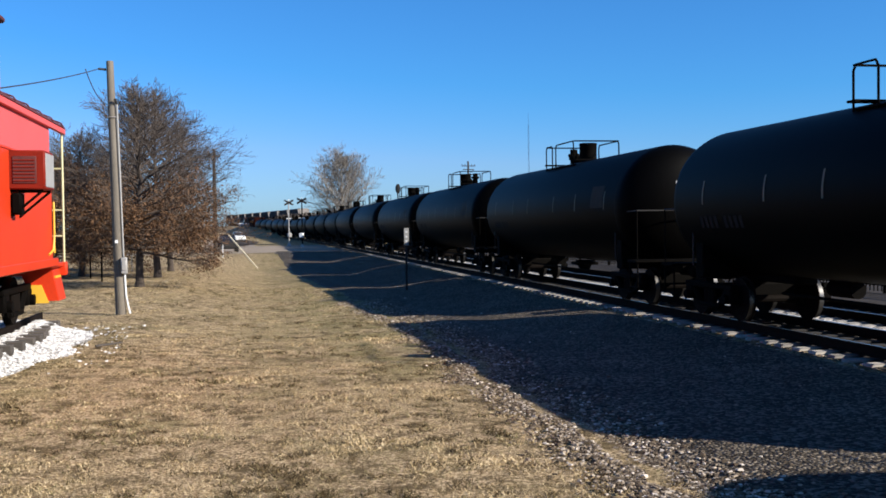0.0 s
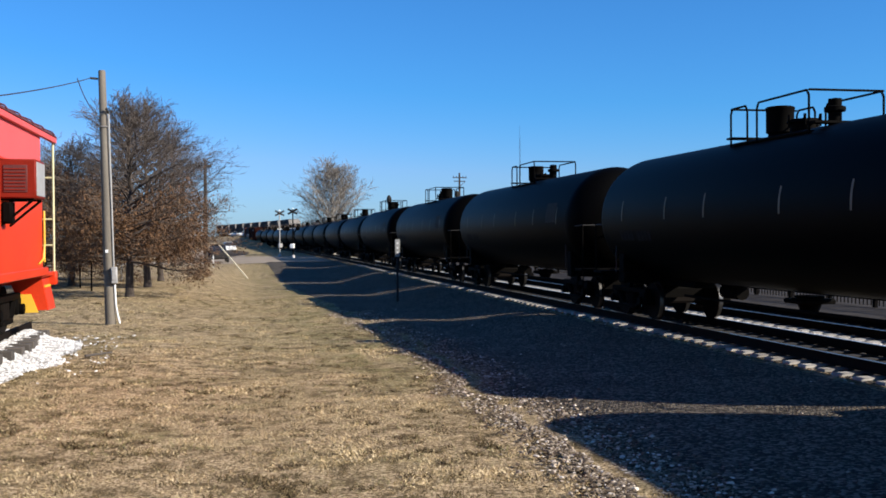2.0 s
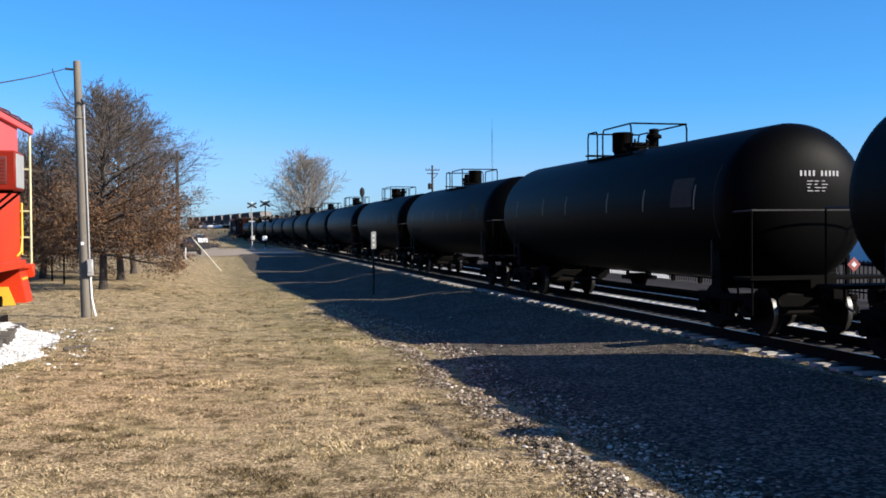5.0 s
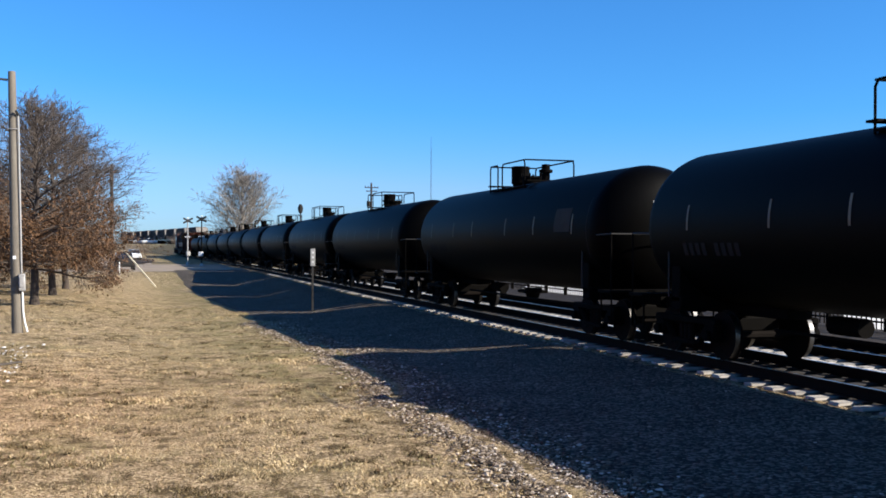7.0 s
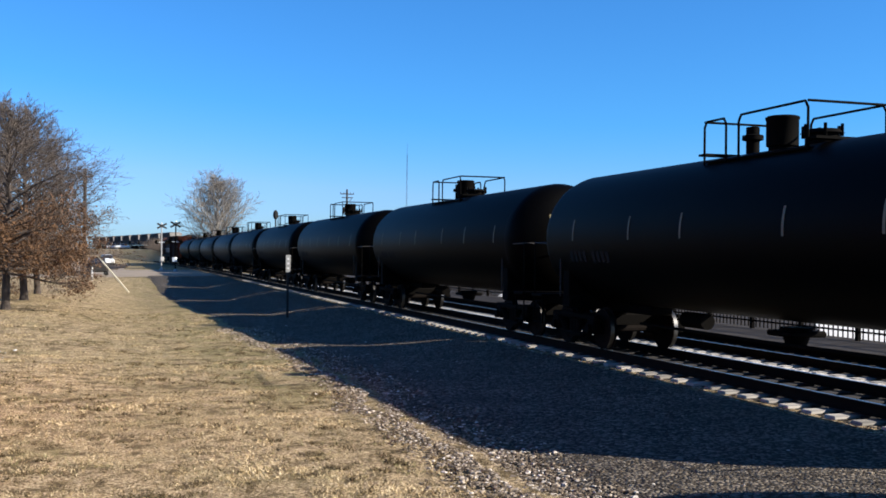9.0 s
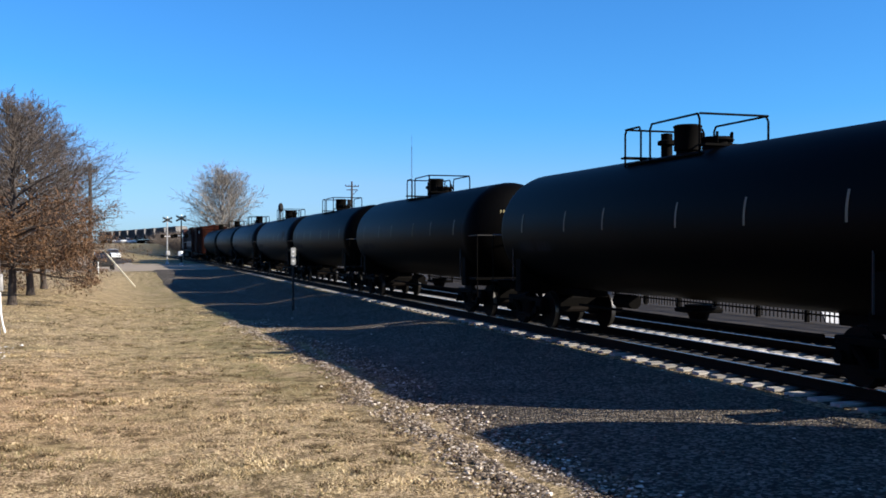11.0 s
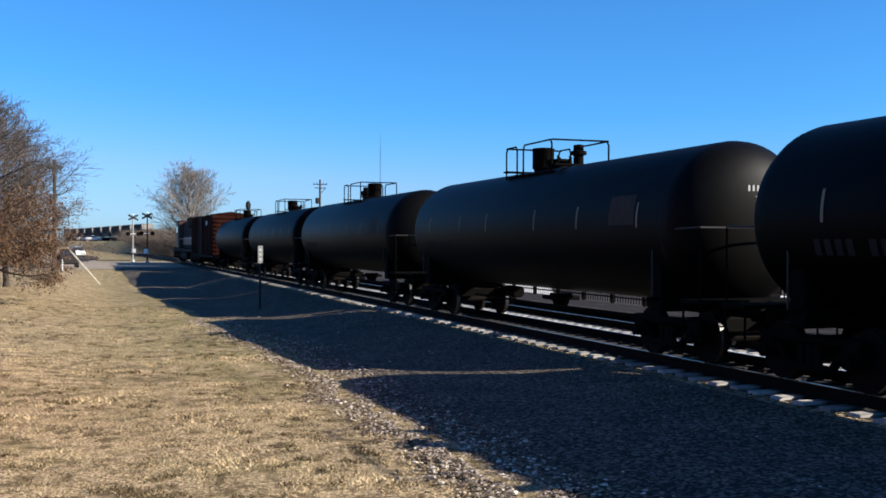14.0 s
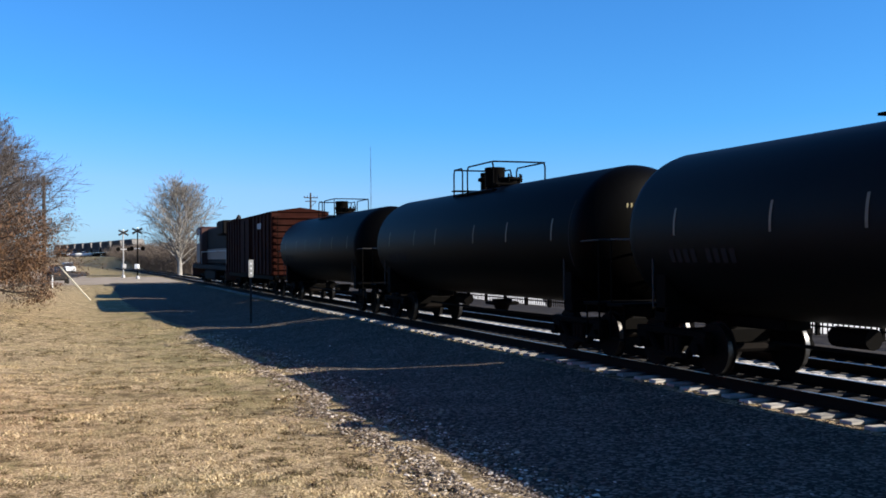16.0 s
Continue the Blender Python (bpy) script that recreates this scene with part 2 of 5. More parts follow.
BRUSH = material("grey_brown_brush", (0.085, 0.064, 0.048), 0.95, vary=0.4, scale=1.0, grain=6)
BOXCAR_RED = material("oxide_red_boxcar_paint", (0.022, 0.0058, 0.0036), 0.85, vary=0.3, scale=1.2, grain=16, dirt=(0.035, 0.012, 0.008), dirt_amount=0.4, spec=0.05)
LOCO_DARK = material("dark_locomotive_paint", (0.008, 0.007, 0.0065), 0.85, spec=0.08, vary=0.3, scale=1.5)
LOCO_ORANGE = material("orange_locomotive_paint", (0.045, 0.013, 0.006), 0.6, vary=0.2, scale=1.5)
DARK_GLASS = material("dark_glass", (0.02, 0.024, 0.03), 0.08, vary=0.1, spec=0.6)
# sunlight on the hoppers' roofs and end slopes, put into a paler grey
HOPPER_SUNLIT = material("sunlit_hopper_paint", (0.17, 0.155, 0.135), 0.75, vary=0.2, scale=0.8)
BOX_RED = material("dark_red_box_paint", (0.15, 0.011, 0.004), 0.6, spec=0.15, vary=0.15, scale=3)
DARK_POLE = material("dark_creosoted_pole", (0.03, 0.023, 0.018), 0.95, vary=0.3, scale=3, grain=30, stretch=(3, 3, 0.3))
HOPPER_GREY = material("grey_hopper_paint", (0.022, 0.019, 0.017), 0.75, vary=0.25, scale=0.8, grain=10, spread=0.25)
WHITE_METAL = material("white_painted_metal", (0.70, 0.70, 0.68), 0.55, vary=0.1, scale=3)
WHITE_SIDING = material("white_siding", (0.75, 0.74, 0.71), 0.8, vary=0.08, scale=1)
PALE_CONCRETE = material("pale_concrete", (0.55, 0.53, 0.49), 0.9, vary=0.2, scale=1.5, grain=20)
SIGNAL_DARK = material("dark_signal_steel", (0.02, 0.019, 0.018), 0.8, vary=0.3, scale=3, spec=0.2)
DARK_GROUND = material("dark_ground", (0.05, 0.04, 0.03), 0.95, vary=0.4, scale=0.25, grain=3, bump=0.02, spec=0.1)
AC_GREY = material("grey_sheet_metal", (0.5, 0.5, 0.49), 0.5, 0.2, vary=0.15, scale=6)

# ---------------- building helpers ----------------
def box_into(bm, x0, x1, y0, y1, z0, z1, bevel=0.0, turn=None):
    m = Matrix.Translation(((x0 + x1) / 2, (y0 + y1) / 2, (z0 + z1) / 2)) @ Matrix.Diagonal((x1 - x0, y1 - y0, z1 - z0, 1))
    if turn is not None:
        m = turn @ m
    made = bmesh.ops.create_cube(bm, size=1, matrix=m)["verts"]
    if bevel:
        edges = list({e for v in made for e in v.link_edges})
        bmesh.ops.bevel(bm, geom=edges, offset=bevel, segments=1, affect="EDGES", clamp_overlap=True)
    return bm


def rod_into(bm, a, b, r, r2=None, sides=8):
    a, b = Vector(a), Vector(b)
    d = b - a
    m = Matrix.Translation((a + b) / 2) @ d.to_track_quat("Z", "Y").to_matrix().to_4x4()
    bmesh.ops.create_cone(bm, cap_ends=True, segments=sides, radius1=r, radius2=r if r2 is None else r2, depth=d.length, matrix=m)
    return bm


def tube_into(bm, points, r, sides=6):
    for a, b in zip(points, points[1:]):
        rod_into(bm, a, b, r, sides=sides)
    return bm


def box(*args, **kw):
    return box_into(bmesh.new(), *args, **kw)


def rod(*args, **kw):
    return rod_into(bmesh.new(), *args, **kw)


def tube(*args, **kw):
    return tube_into(bmesh.new(), *args, **kw)


def smooth_by_angle(mesh, degrees=40):
    bm = bmesh.new()
    bm.from_mesh(mesh)
    for f in bm.faces:
        f.smooth = True
    for e in bm.edges:
        e.smooth = len(e.link_faces) == 2 and e.calc_face_angle(0) < radians(degrees)
    bm.to_mesh(mesh)
    bm.free()


def part(name, bm, mat, parent=None, label="", m=None, smooth=True):
    me = bpy.data.meshes.new(name)
    bm.to_mesh(me)
    bm.free()
    if smooth:
        smooth_by_angle(me)
    me.materials.append(mat)
    ob = new(name, me)
    if parent is not None:
        ob.parent = parent
    if m is not None:
        ob.matrix_basis = m
    if label:
        ob["label"] = label
    return ob


def thing(name, label, category, group="", m=None, kind=""):
    ob = new(name)
    ob.empty_display_size = 0.2
    if m is not None:
        ob.matrix_basis = m
    return tagged(ob, label, category, group, kind)


def lathe(profile, sides, axis="Y"):
    """A turned form from (along, radius) pairs, closed at the ends where the radius is 0."""
    bm = bmesh.new()
    rings = []
    for a, r in profile:
        ring = []
        if r <= 1e-6:
            ring = [bm.verts.new((0, a, 0) if axis == "Y" else (0, 0, a))]
        else:
            for i in range(sides):
                c, s = math.cos(2 * math.pi * i / sides), math.sin(2 * math.pi * i / sides)
                ring.append(bm.verts.new((r * c, a, r * s) if axis == "Y" else (r * c, r * s, a)))
        rings.append(ring)
    for p, q in zip(rings, rings[1:]):
        for i in range(sides):
            j = (i + 1) % sides
            if len(p) == 1 and len(q) == 1:
                continue
            if len(p) == 1:
                bm.faces.new((p[0], q[i], q[j]))
            elif len(q) == 1:
                bm.faces.new((p[i], q[0], p[j]))
            else:
                bm.faces.new((p[i], q[i], q[j], p[j]))
    bmesh.ops.recalc_face_normals(bm, faces=bm.faces)
    return bm


# ---------------- plan: the main track runs along y, then bends gently left ----------------
TRACK_X, BEND_AT, BEND_R, RAIL_Z = 10.84, 110.0, 2300.0, 0.20
SPEED, PITCH, FIRST = 15.40, 17.225, 31.25       # m/s; car spacing; y of the reference car's middle at the start
def rise(y):
    """Height of the ground: level near by, climbing gently beyond the road crossing."""
    t = min(max((y - 170) / 330, 0), 1)
    return 1.9 * t * t * (3 - 2 * t)


def along(s, off=0.0):
    """A pose on the main track s metres up the line, off metres to its right."""
    if s <= BEND_AT:
        return pose(TRACK_X + off, s, RAIL_Z + rise(s))
    a = (s - BEND_AT) / BEND_R
    x, y = TRACK_X - BEND_R * (1 - math.cos(a)) + off * math.cos(a), BEND_AT + BEND_R * math.sin(a) + off * math.sin(a)
    return pose(x, y, RAIL_Z + rise(y), 0, 0, math.degrees(a))


def sheet(name, xs, ys, height, mat, label, category=""):
    """A ground sheet over the grid xs(y) x ys."""
    bm = bmesh.new()
    rows = []
    for y in ys:
        rows.append([bm.verts.new((x, y, height(x, y))) for x in xs(y)])
    for p, q in zip(rows, rows[1:]):
        for i in range(len(p) - 1):
            bm.faces.new((p[i], p[i + 1], q[i + 1], q[i]))
    ob = part(name, bm, mat)
    return tagged(ob, label, category, "", "structure")


def steps(a, b, d):
    n = max(1, round((b - a) / d))
    return [a + (b - a) * i / n for i in range(n + 1)]


def wob(x, y, f, s=0.0):
    return noise.noise(Vector((x * f, y * f, s)))


def swale(x, y):
    """Depth of the shallow hollow in which the lane falls away beside the track, ending before the road crossing."""
    deep = 0.0125 * min(max(y - 9, 0), 54)
    t = min(max((y - 70) / 20, 0), 1)
    deep *= 1 - t * t * (3 - 2 * t)
    a = min(max((x + 3.0) / 4.5, 0), 1)
    return deep * a * a * (3 - 2 * a) * min(max((8.6 - x) / 2.4, 0), 1)


ground_y = steps(-400, -20, 60) + steps(-10, 60, 1.0) + steps(64, 200, 4)[0:] + steps(210, 700, 10) + steps(800, 4000, 200)
ground_x = steps(-4000, -400, 300) + steps(-300, -20, 20) + steps(-14, 9, 0.5) + steps(10, 30, 2) + steps(50, 400, 25) + steps(700, 4000, 300)
ground = sheet("ground", lambda y: ground_x, ground_y,
               lambda x, y: rise(y) - 0.03 - swale(x, y) + (0.05 * wob(x, y, 0.35) + 0.02 * wob(x, y, 1.3, 3) if -14 < x < 3 and y < 70 else 0.0),
               GRASS, "dormant straw-coloured grass field with greenish patches", "grass")


def lane_edge(y):
    """Where the gravel lane meets the grass."""
    base = 3.55 if y < 16 else 3.55 - 0.034 * (y - 16) if y < 60 else 2.05 - 0.02 * (y - 60)
    return 0.15 + base + 0.6 * min(1, max(0, (y - 13) / 9)) + 0.35 * wob(0, y, 0.5, 7) + 0.16 * wob(0, y, 1.9, 9)


lane_y = steps(-40, 0, 4) + steps(0.4, 70, 0.4) + steps(72, 96, 3)
lane = sheet("gravel_lane", lambda y: [lane_edge(y) + (9.0 - lane_edge(y)) * k / 14 for k in range(15)], lane_y,
             lambda x, y: rise(y) - 0.075 - swale(x, y) + 0.11 * min(1, (x - lane_edge(y)) / 1.0) + 0.025 * wob(x, y, 0.7, 5) * min(1, (x - lane_edge(y)) / 0.8), LANE,
             "grey crushed-stone service lane beside the track", "gravel lane")

def bed(name, off, lo, hi, ys, z, mat, label):
    def xs(y):
        c = along(y, off).translation.x
        return [c + v for v in (lo, lo + 0.3, lo + 0.55, -0.9, 0, 0.9, hi - 0.55, hi - 0.3, hi)]
    def high(x, y):
        d = x - along(y, off).translation.x
        u = min((d - lo), (hi - d))
        return rise(y) - 0.06 + z * min(1, u / 0.5) + 0.015 * wob(x, y, 2.0)
    return sheet(name, xs, ys, high, mat, label, "track bed")


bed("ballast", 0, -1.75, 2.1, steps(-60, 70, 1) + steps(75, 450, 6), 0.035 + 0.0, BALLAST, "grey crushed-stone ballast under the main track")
bed("siding_ballast", 3.3, -1.2, 1.8, steps(-60, 70, 1) + steps(75, 200, 6), 0.03, BALLAST, "dark ballast under the siding")
# the road crossing and the pale lot behind the siding
sheet("road", lambda y: [-90, -40, -14, -2, 2, 5, 7, 9.2], steps(92, 128, 3), lambda x, y: -0.012 + 0.018 * min(1, max(0, (x + 2.5) / 4)) - (0.05 if x < -3 and y > 101 else 0.0), ASPHALT,
      "pale gravel road and apron at the level crossing", "road")
sheet("curving_road", lambda y: [-5.5 - 0.0009 * (y - 128) ** 2 + v for v in (0, 3, 6.5)], steps(128, 300, 6), lambda x, y: rise(y) + 0.012, ASPHALT,
      "pale gravel road leading away beyond the crossing", "road")
sheet("yard_ground", lambda y: [15.75, 17.5, 19.28], steps(-60, 120, 10), lambda x, y: rise(y) + 0.0, CINDERS, "dark cinder ground between siding and fence", "yard")
# bright strips where sun strikes the ballast, painted as paler stone
sheet("ballast_shoulder", lambda y: [along(y).translation.x + v for v in (1.36, 1.66, 2.08)], steps(-60, 170, 2), lambda x, y: rise(y) + 0.004 + 0.012 * wob(x, y, 2.2), BALLAST_SUNLIT,
      "pale ballast between the two tracks, sunlight painted in", "track bed")
sheet("siding_shoulder", lambda y: [along(y).translation.x + v for v in (4.62, 4.85, 5.05)], steps(-60, 170, 2), lambda x, y: rise(y) + 0.008 + 0.012 * wob(x, y, 2.2), BALLAST_SUNLIT,
      "pale ballast beyond the siding, sunlight painted in", "track bed")
sheet("back_ground", lambda y: [19.28, 26, 34, 60], steps(-60, 120, 10), lambda x, y: rise(y) - 0.004, CINDERS, "dark cinder ground behind the fence", "yard")
for y0, y1, skew in ((4.0, 24.8, 1.36), (40.6, 51.0, 2.3)):
    bm = bmesh.new()
    bm.faces.new([bm.verts.new(v) for v in ((19.35, y0, 0.012), (29, y0 + 9.65 * skew, 0.012), (29, y1 + 9.65 * skew, 0.012), (19.35, y1, 0.012))])
    tagged(part("driveway", bm, PALE_CONCRETE), "pale sunlit concrete driveway behind the fence", "driveway", "", "structure")


sheet("bare_earth", lambda y: [-3.4 + 0.006 * (y - 130) + (0.8 + 1.9 * math.sin(math.pi * (y - 128) / 62)) * v + 2.2 for v in (-1, -0.5, 0, 0.5, 1)], steps(128.5, 189.5, 4), lambda x, y: rise(y) + 0.03, DARK_GROUND,
      "dark patch of ground beside the curving road", "bare ground")


def rail_line(name, off, s0, s1, label):
    th = thing(name, label, "rail", "rails", None, "structure")
    for nm, half, z0, z1, mat in (("rail_foot", 0.07, -0.18, -0.155, RAIL_STEEL), ("rail_web", 0.012, -0.155, -0.045, RAIL_STEEL), ("rail_head", 0.037, -0.045, -0.004, RAIL_STEEL),
                                  ("running_surface", 0.026, -0.006, 0.0, RAIL_HEAD)):
        bm = bmesh.new()
        prev = None
        for s in steps(s0, BEND_AT, 20) + steps(BEND_AT + 10, s1, 10) if s1 > BEND_AT else steps(s0, s1, 20):
            m = along(s, off)
            ring = [bm.verts.new(m @ Vector(v)) for v in ((-half, 0, z0), (half, 0, z0), (half, 0, z1), (-half, 0, z1))]
            if prev:
                for i in range(4):
                    bm.faces.new((prev[i], prev[(i + 1) % 4], ring[(i + 1) % 4], ring[i]))
            prev = ring
        bmesh.ops.recalc_face_normals(bm, faces=bm.faces)
        part(nm, bm, mat, th)
    return th


for off in (-0.7525, 0.7525):
    rail_line("rail", off, -60, 440, "steel rail of the main track with a worn bright head")
for off in (3.3 - 0.7525, 3.3 + 0.7525):
    rail_line("siding_rail", off, -60, 200, "rusty steel rail of the siding")

# ---------------- the train ----------------
def truck(parent, y):
    """A two-axle freight truck, its middle y metres along the car."""
    t = part("truck", box_into(box(-0.95, 0.95, -0.16, 0.16, 0.42, 0.72, 0.04), -0.2, 0.2, -0.2, 0.2, 0.7, 0.82, 0.03), STEEL_BLACK, parent, "grimy cast-steel truck bolster", pose(0, y, 0))
    for side in (-1, 1):
        x = 1.0 * side
        fr = bmesh.new()
        box_into(fr, x - 0.08, x + 0.08, -1.1, 1.1, 0.62, 0.74, 0.02)
        box_into(fr, x - 0.08, x + 0.08, -0.42, 0.42, 0.22, 0.32, 0.02)
        for sy in (-1, 1):
            box_into(fr, x - 0.09, x + 0.09, sy * 0.9 - 0.17, sy * 0.9 + 0.17, 0.34, 0.66, 0.03)
            rod_into(fr, (x, sy * 0.42, 0.26), (x, sy * 0.78, 0.62), 0.07, sides=6)
            rod_into(fr, (x + 0.08 * side, sy * 0.9, 0.44), (x + 0.17 * side, sy * 0.9, 0.44), 0.10, sides=10)
        part("side_frame", fr, STEEL_BLACK, t)
        for sy in (-0.16, 0, 0.16):
            part("spring", rod((x, sy, 0.32), (x, sy, 0.60), 0.065, sides=8), WHEEL_STEEL, t)
    for sy in (-0.9, 0.9):
        bm = bmesh.new()
        rod_into(bm, (-0.98, 0, 0), (0.98, 0, 0), 0.075, sides=8)
        for x in (-0.75, 0.75):
            o = math.copysign(1, x)
            rod_into(bm, (x - 0.055, 0, 0), (x + 0.055, 0, 0), 0.435, sides=24)
            rod_into(bm, (x - 0.075 * o, 0, 0), (x - 0.055 * o, 0, 0), 0.47, sides=24)
            rod_into(bm, (x + 0.055 * o, 0, 0), (x + 0.09 * o, 0, 0), 0.13, sides=10)
            for k in range(3):      # cast marks in the plate
                a = 2 * math.pi * k / 3
                rod_into(bm, (x + 0.05 * o, 0.27 * math.cos(a), 0.27 * math.sin(a)), (x + 0.064 * o, 0.27 * math.cos(a), 0.27 * math.sin(a)), 0.04, sides=6)
        w = part("wheelset", bm, WHEEL_STEEL, t, "steel wheelset with bright treads", pose(0, sy, 0.435))
        me = w.data
        me.materials.append(TREAD)
        for p in me.polygons:
            c = p.center
            r = math.hypot(c.y, c.z)
            if 0.42 < r < 0.44 and abs(p.normal.x) < 0.2:
                p.material_index = 1
    return t


def coupler(parent, sy, end):
    bm = box(-0.12, 0.12, min(sy * (end - 1.0), sy * (end - 0.25)), max(sy * (end - 1.0), sy * (end - 0.25)), 0.72, 0.98, 0.03)
    box_into(bm, -0.2, 0.14, min(sy * (end - 0.3), sy * (end + 0.02)), max(sy * (end - 0.3), sy * (end + 0.02)), 0.70, 1.0, 0.05)
    return part("coupler", bm, STEEL_BLACK, parent)


TANK_R, TANK_C = 1.45, 2.40
def tank_car(label, skin, panel=True, flip=False, tape=YELLOW_TAPE, swell=0.0):
    """A tank car, its middle at the origin on the rail top; y runs along the train."""
    half = PITCH / 2
    radius, middle = TANK_R + swell, TANK_C + 0.5 * swell
    car = thing("tank_car", label, "tank car", "tank cars of the train")
    body = half - 0.87
    prof = [(-body, 0)]
    for k in range(1, 9):
        a = math.pi / 2 * k / 8
        prof.append((-body + 0.72 * (1 - math.cos(a)), radius * math.sin(a) ** 0.8))
    cyl = body - 0.72
    prof += [(-a, r) for a, r in reversed(prof[:9])]
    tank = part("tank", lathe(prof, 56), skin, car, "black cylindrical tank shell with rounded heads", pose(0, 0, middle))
    top = middle + radius
    # running gear, sills and end platforms
    for sy in (-1, 1):
        y_t = half - 2.15
        truck(car, sy * y_t)
        sill = bmesh.new()
        a, b = sorted((sy * (half - 4.2), sy * (half - 0.55)))
        box_into(sill, -0.25, 0.25, a, b, 0.78, 1.08, 0.02)
        box_into(sill, -1.25, 1.25, sy * y_t - 0.2, sy * y_t + 0.2, 0.84, 1.12, 0.03)
        part("stub_sill", sill, STEEL_BLACK, car)
        for x in (-1, 1):
            part("saddle", box(x * 0.85 - 0.4, x * 0.85 + 0.4, sy * y_t - 0.16, sy * y_t + 0.16, 1.0, 1.75, 0.02), STEEL_BLACK, car)
        a, b = sorted((sy * (half - 1.15), sy * (half - 0.55)))
        part("end_platform", box(-1.42, 1.42, a, b, 1.05, 1.11, 0.01), STEEL_BLACK, car)
        for x in (-1.36, 1.36):
            part("side_step", tube([(x, a + 0.05, 1.08), (x, a + 0.05, 0.45), (x, b - 0.05, 0.45), (x, b - 0.05, 1.08)], 0.02), STEEL_BLACK, car)
            part("grab_rail", tube([(x, sy * (half - 2.1), 1.1), (x, sy * (half - 2.1), 2.2), (x, sy * (half - 2.03), 2.27), (x, sy * (half - 0.62), 2.30)], 0.018), GRAB, car,
                 "thin worn grab rail")
            part("rail_post", rod((x, sy * (half - 0.62), 1.1), (x, sy * (half - 0.62), 2.29), 0.016, sides=6), STEEL_BLACK, car)
        part("end_handrail", tube([(-1.36, sy * (half - 0.62), 2.30), (1.36, sy * (half - 0.62), 2.30)], 0.018), GRAB, car)
        coupler(car, sy, half)
        part("air_hose", tube([(0.3, sy * (half - 0.5), 0.8), (0.32, sy * (half - 0.25), 0.55), (0.3, sy * (half - 0.05), 0.5)], 0.025), CABLE, car)
    # bottom outlet, brake gear
    br = bmesh.new()
    rod_into(br, (0, 0, 0.52), (0, 0, 0.85), 0.16, 0.28, sides=14)
    box_into(br, -0.35, 0.35, -0.35, 0.35, 0.70, 0.80, 0.03)
    part("bottom_outlet", br, STEEL_BLACK, car)
    part("brake_cylinder", rod((0.2, 3.0, 0.74), (0.2, 3.8, 0.74), 0.16, sides=12), STEEL_BLACK, car)
    part("brake_pipe", tube([(-0.5, -4.4, 0.62), (-0.5, 0, 0.60), (-0.5, 4.4, 0.62)], 0.03), STEEL_BLACK, car)
    part("brake_wheel", tube([(0.9 + 0.28 * math.cos(k * math.pi / 6), half - 0.75, 2.0 + 0.28 * math.sin(k * math.pi / 6)) for k in range(13)], 0.02), STEEL_BLACK, car)
    # top fittings and the railed platform
    y0, y1, z1 = (-1.0 if skin == TANK_GREY else -1.22), 1.68, top + 0.58
    xw = 0.73
    zs = middle + math.sqrt(radius ** 2 - xw ** 2)
    for x in (-xw, xw):
        part("walkway", box(min(x * 0.55, x * 1.02), max(x * 0.55, x * 1.02), y0, y1, top - 0.16, top - 0.13), STEEL_BLACK, car)
        for a, b in ((y0, 0.62), (1.0, y1)):
            pts = [(x, a, zs), (x, a, z1 - 0.1), (x, a + 0.07, z1), (x, b - 0.07, z1), (x, b, z1 - 0.1), (x, b, zs)]
            part("platform_rail", tube(pts, 0.021), STEEL_BLACK, car, "bent tube safety railing")
    for y in (y0, y1):
        part("cross_rail", tube([(-xw, y, z1), (xw, y, z1)], 0.021), STEEL_BLACK, car)
        part("walkway_end", box(-xw, xw, y - 0.05 if y > 0 else y - 0.2, y + 0.2 if y > 0 else y + 0.05, top - 0.02, top + 0.02), STEEL_BLACK, car)
    f = -1 if flip else 1
    y_house, y_man, y_valve = (0.3 + 0.75 * f, 0.3 - 0.15 * f, 0.3 - 1.0 * f) if panel else (0.42, -0.62, 1.42)
    dm = lathe([(0, 0.0), (0, 0.23), (0.10, 0.23), (0.12, 0.27), (0.56, 0.27), (0.58, 0.285), (0.61, 0.285), (0.63, 0.25), (0.64, 0.0)], 28, "Z")
    part("valve_housing", dm, STEEL_BLACK, car, "round steel valve housing", pose(0, y_house, top - 0.06))
    mw = bmesh.new()
    rod_into(mw, (0, 0, -0.05), (0, 0, 0.16), 0.27, sides=20)
    rod_into(mw, (0, 0, 0.16), (0, 0, 0.22), 0.34, 0.29, sides=20)
    for k in range(6):
        a = math.pi / 3 * k
        rod_into(mw, (0.32 * math.cos(a), 0.32 * math.sin(a), 0.10), (0.32 * math.cos(a), 0.32 * math.sin(a), 0.30), 0.028, sides=5)
    part("manway", mw, STEEL_BLACK, car, "bolted manway cover", pose(0, y_man, top))
    vv = lathe([(-0.05, 0), (-0.05, 0.12), (0.25, 0.12), (0.27, 0.19), (0.35, 0.19), (0.37, 0.12), (0.5, 0.12), (0.52, 0.0)], 14, "Z")
    part("relief_valve", vv, STEEL_BLACK, car, "", pose(0.1, y_valve, top))
    # reflective tape, lettering blocks and data panel on both flanks
    def on_shell(y0, y1, a0, a1, side, lift=0.006):
        bm = bmesh.new()
        n = 6
        grid = [[bm.verts.new((side * (radius + lift) * math.cos(radians(a0 + (a1 - a0) * i / n)), y, middle + (radius + lift) * math.sin(radians(a0 + (a1 - a0) * i / n)))) for i in range(n + 1)] for y in (y0, y1)]
        for i in range(n):
            bm.faces.new((grid[0][i], grid[0][i + 1], grid[1][i + 1], grid[1][i]))
        return bm
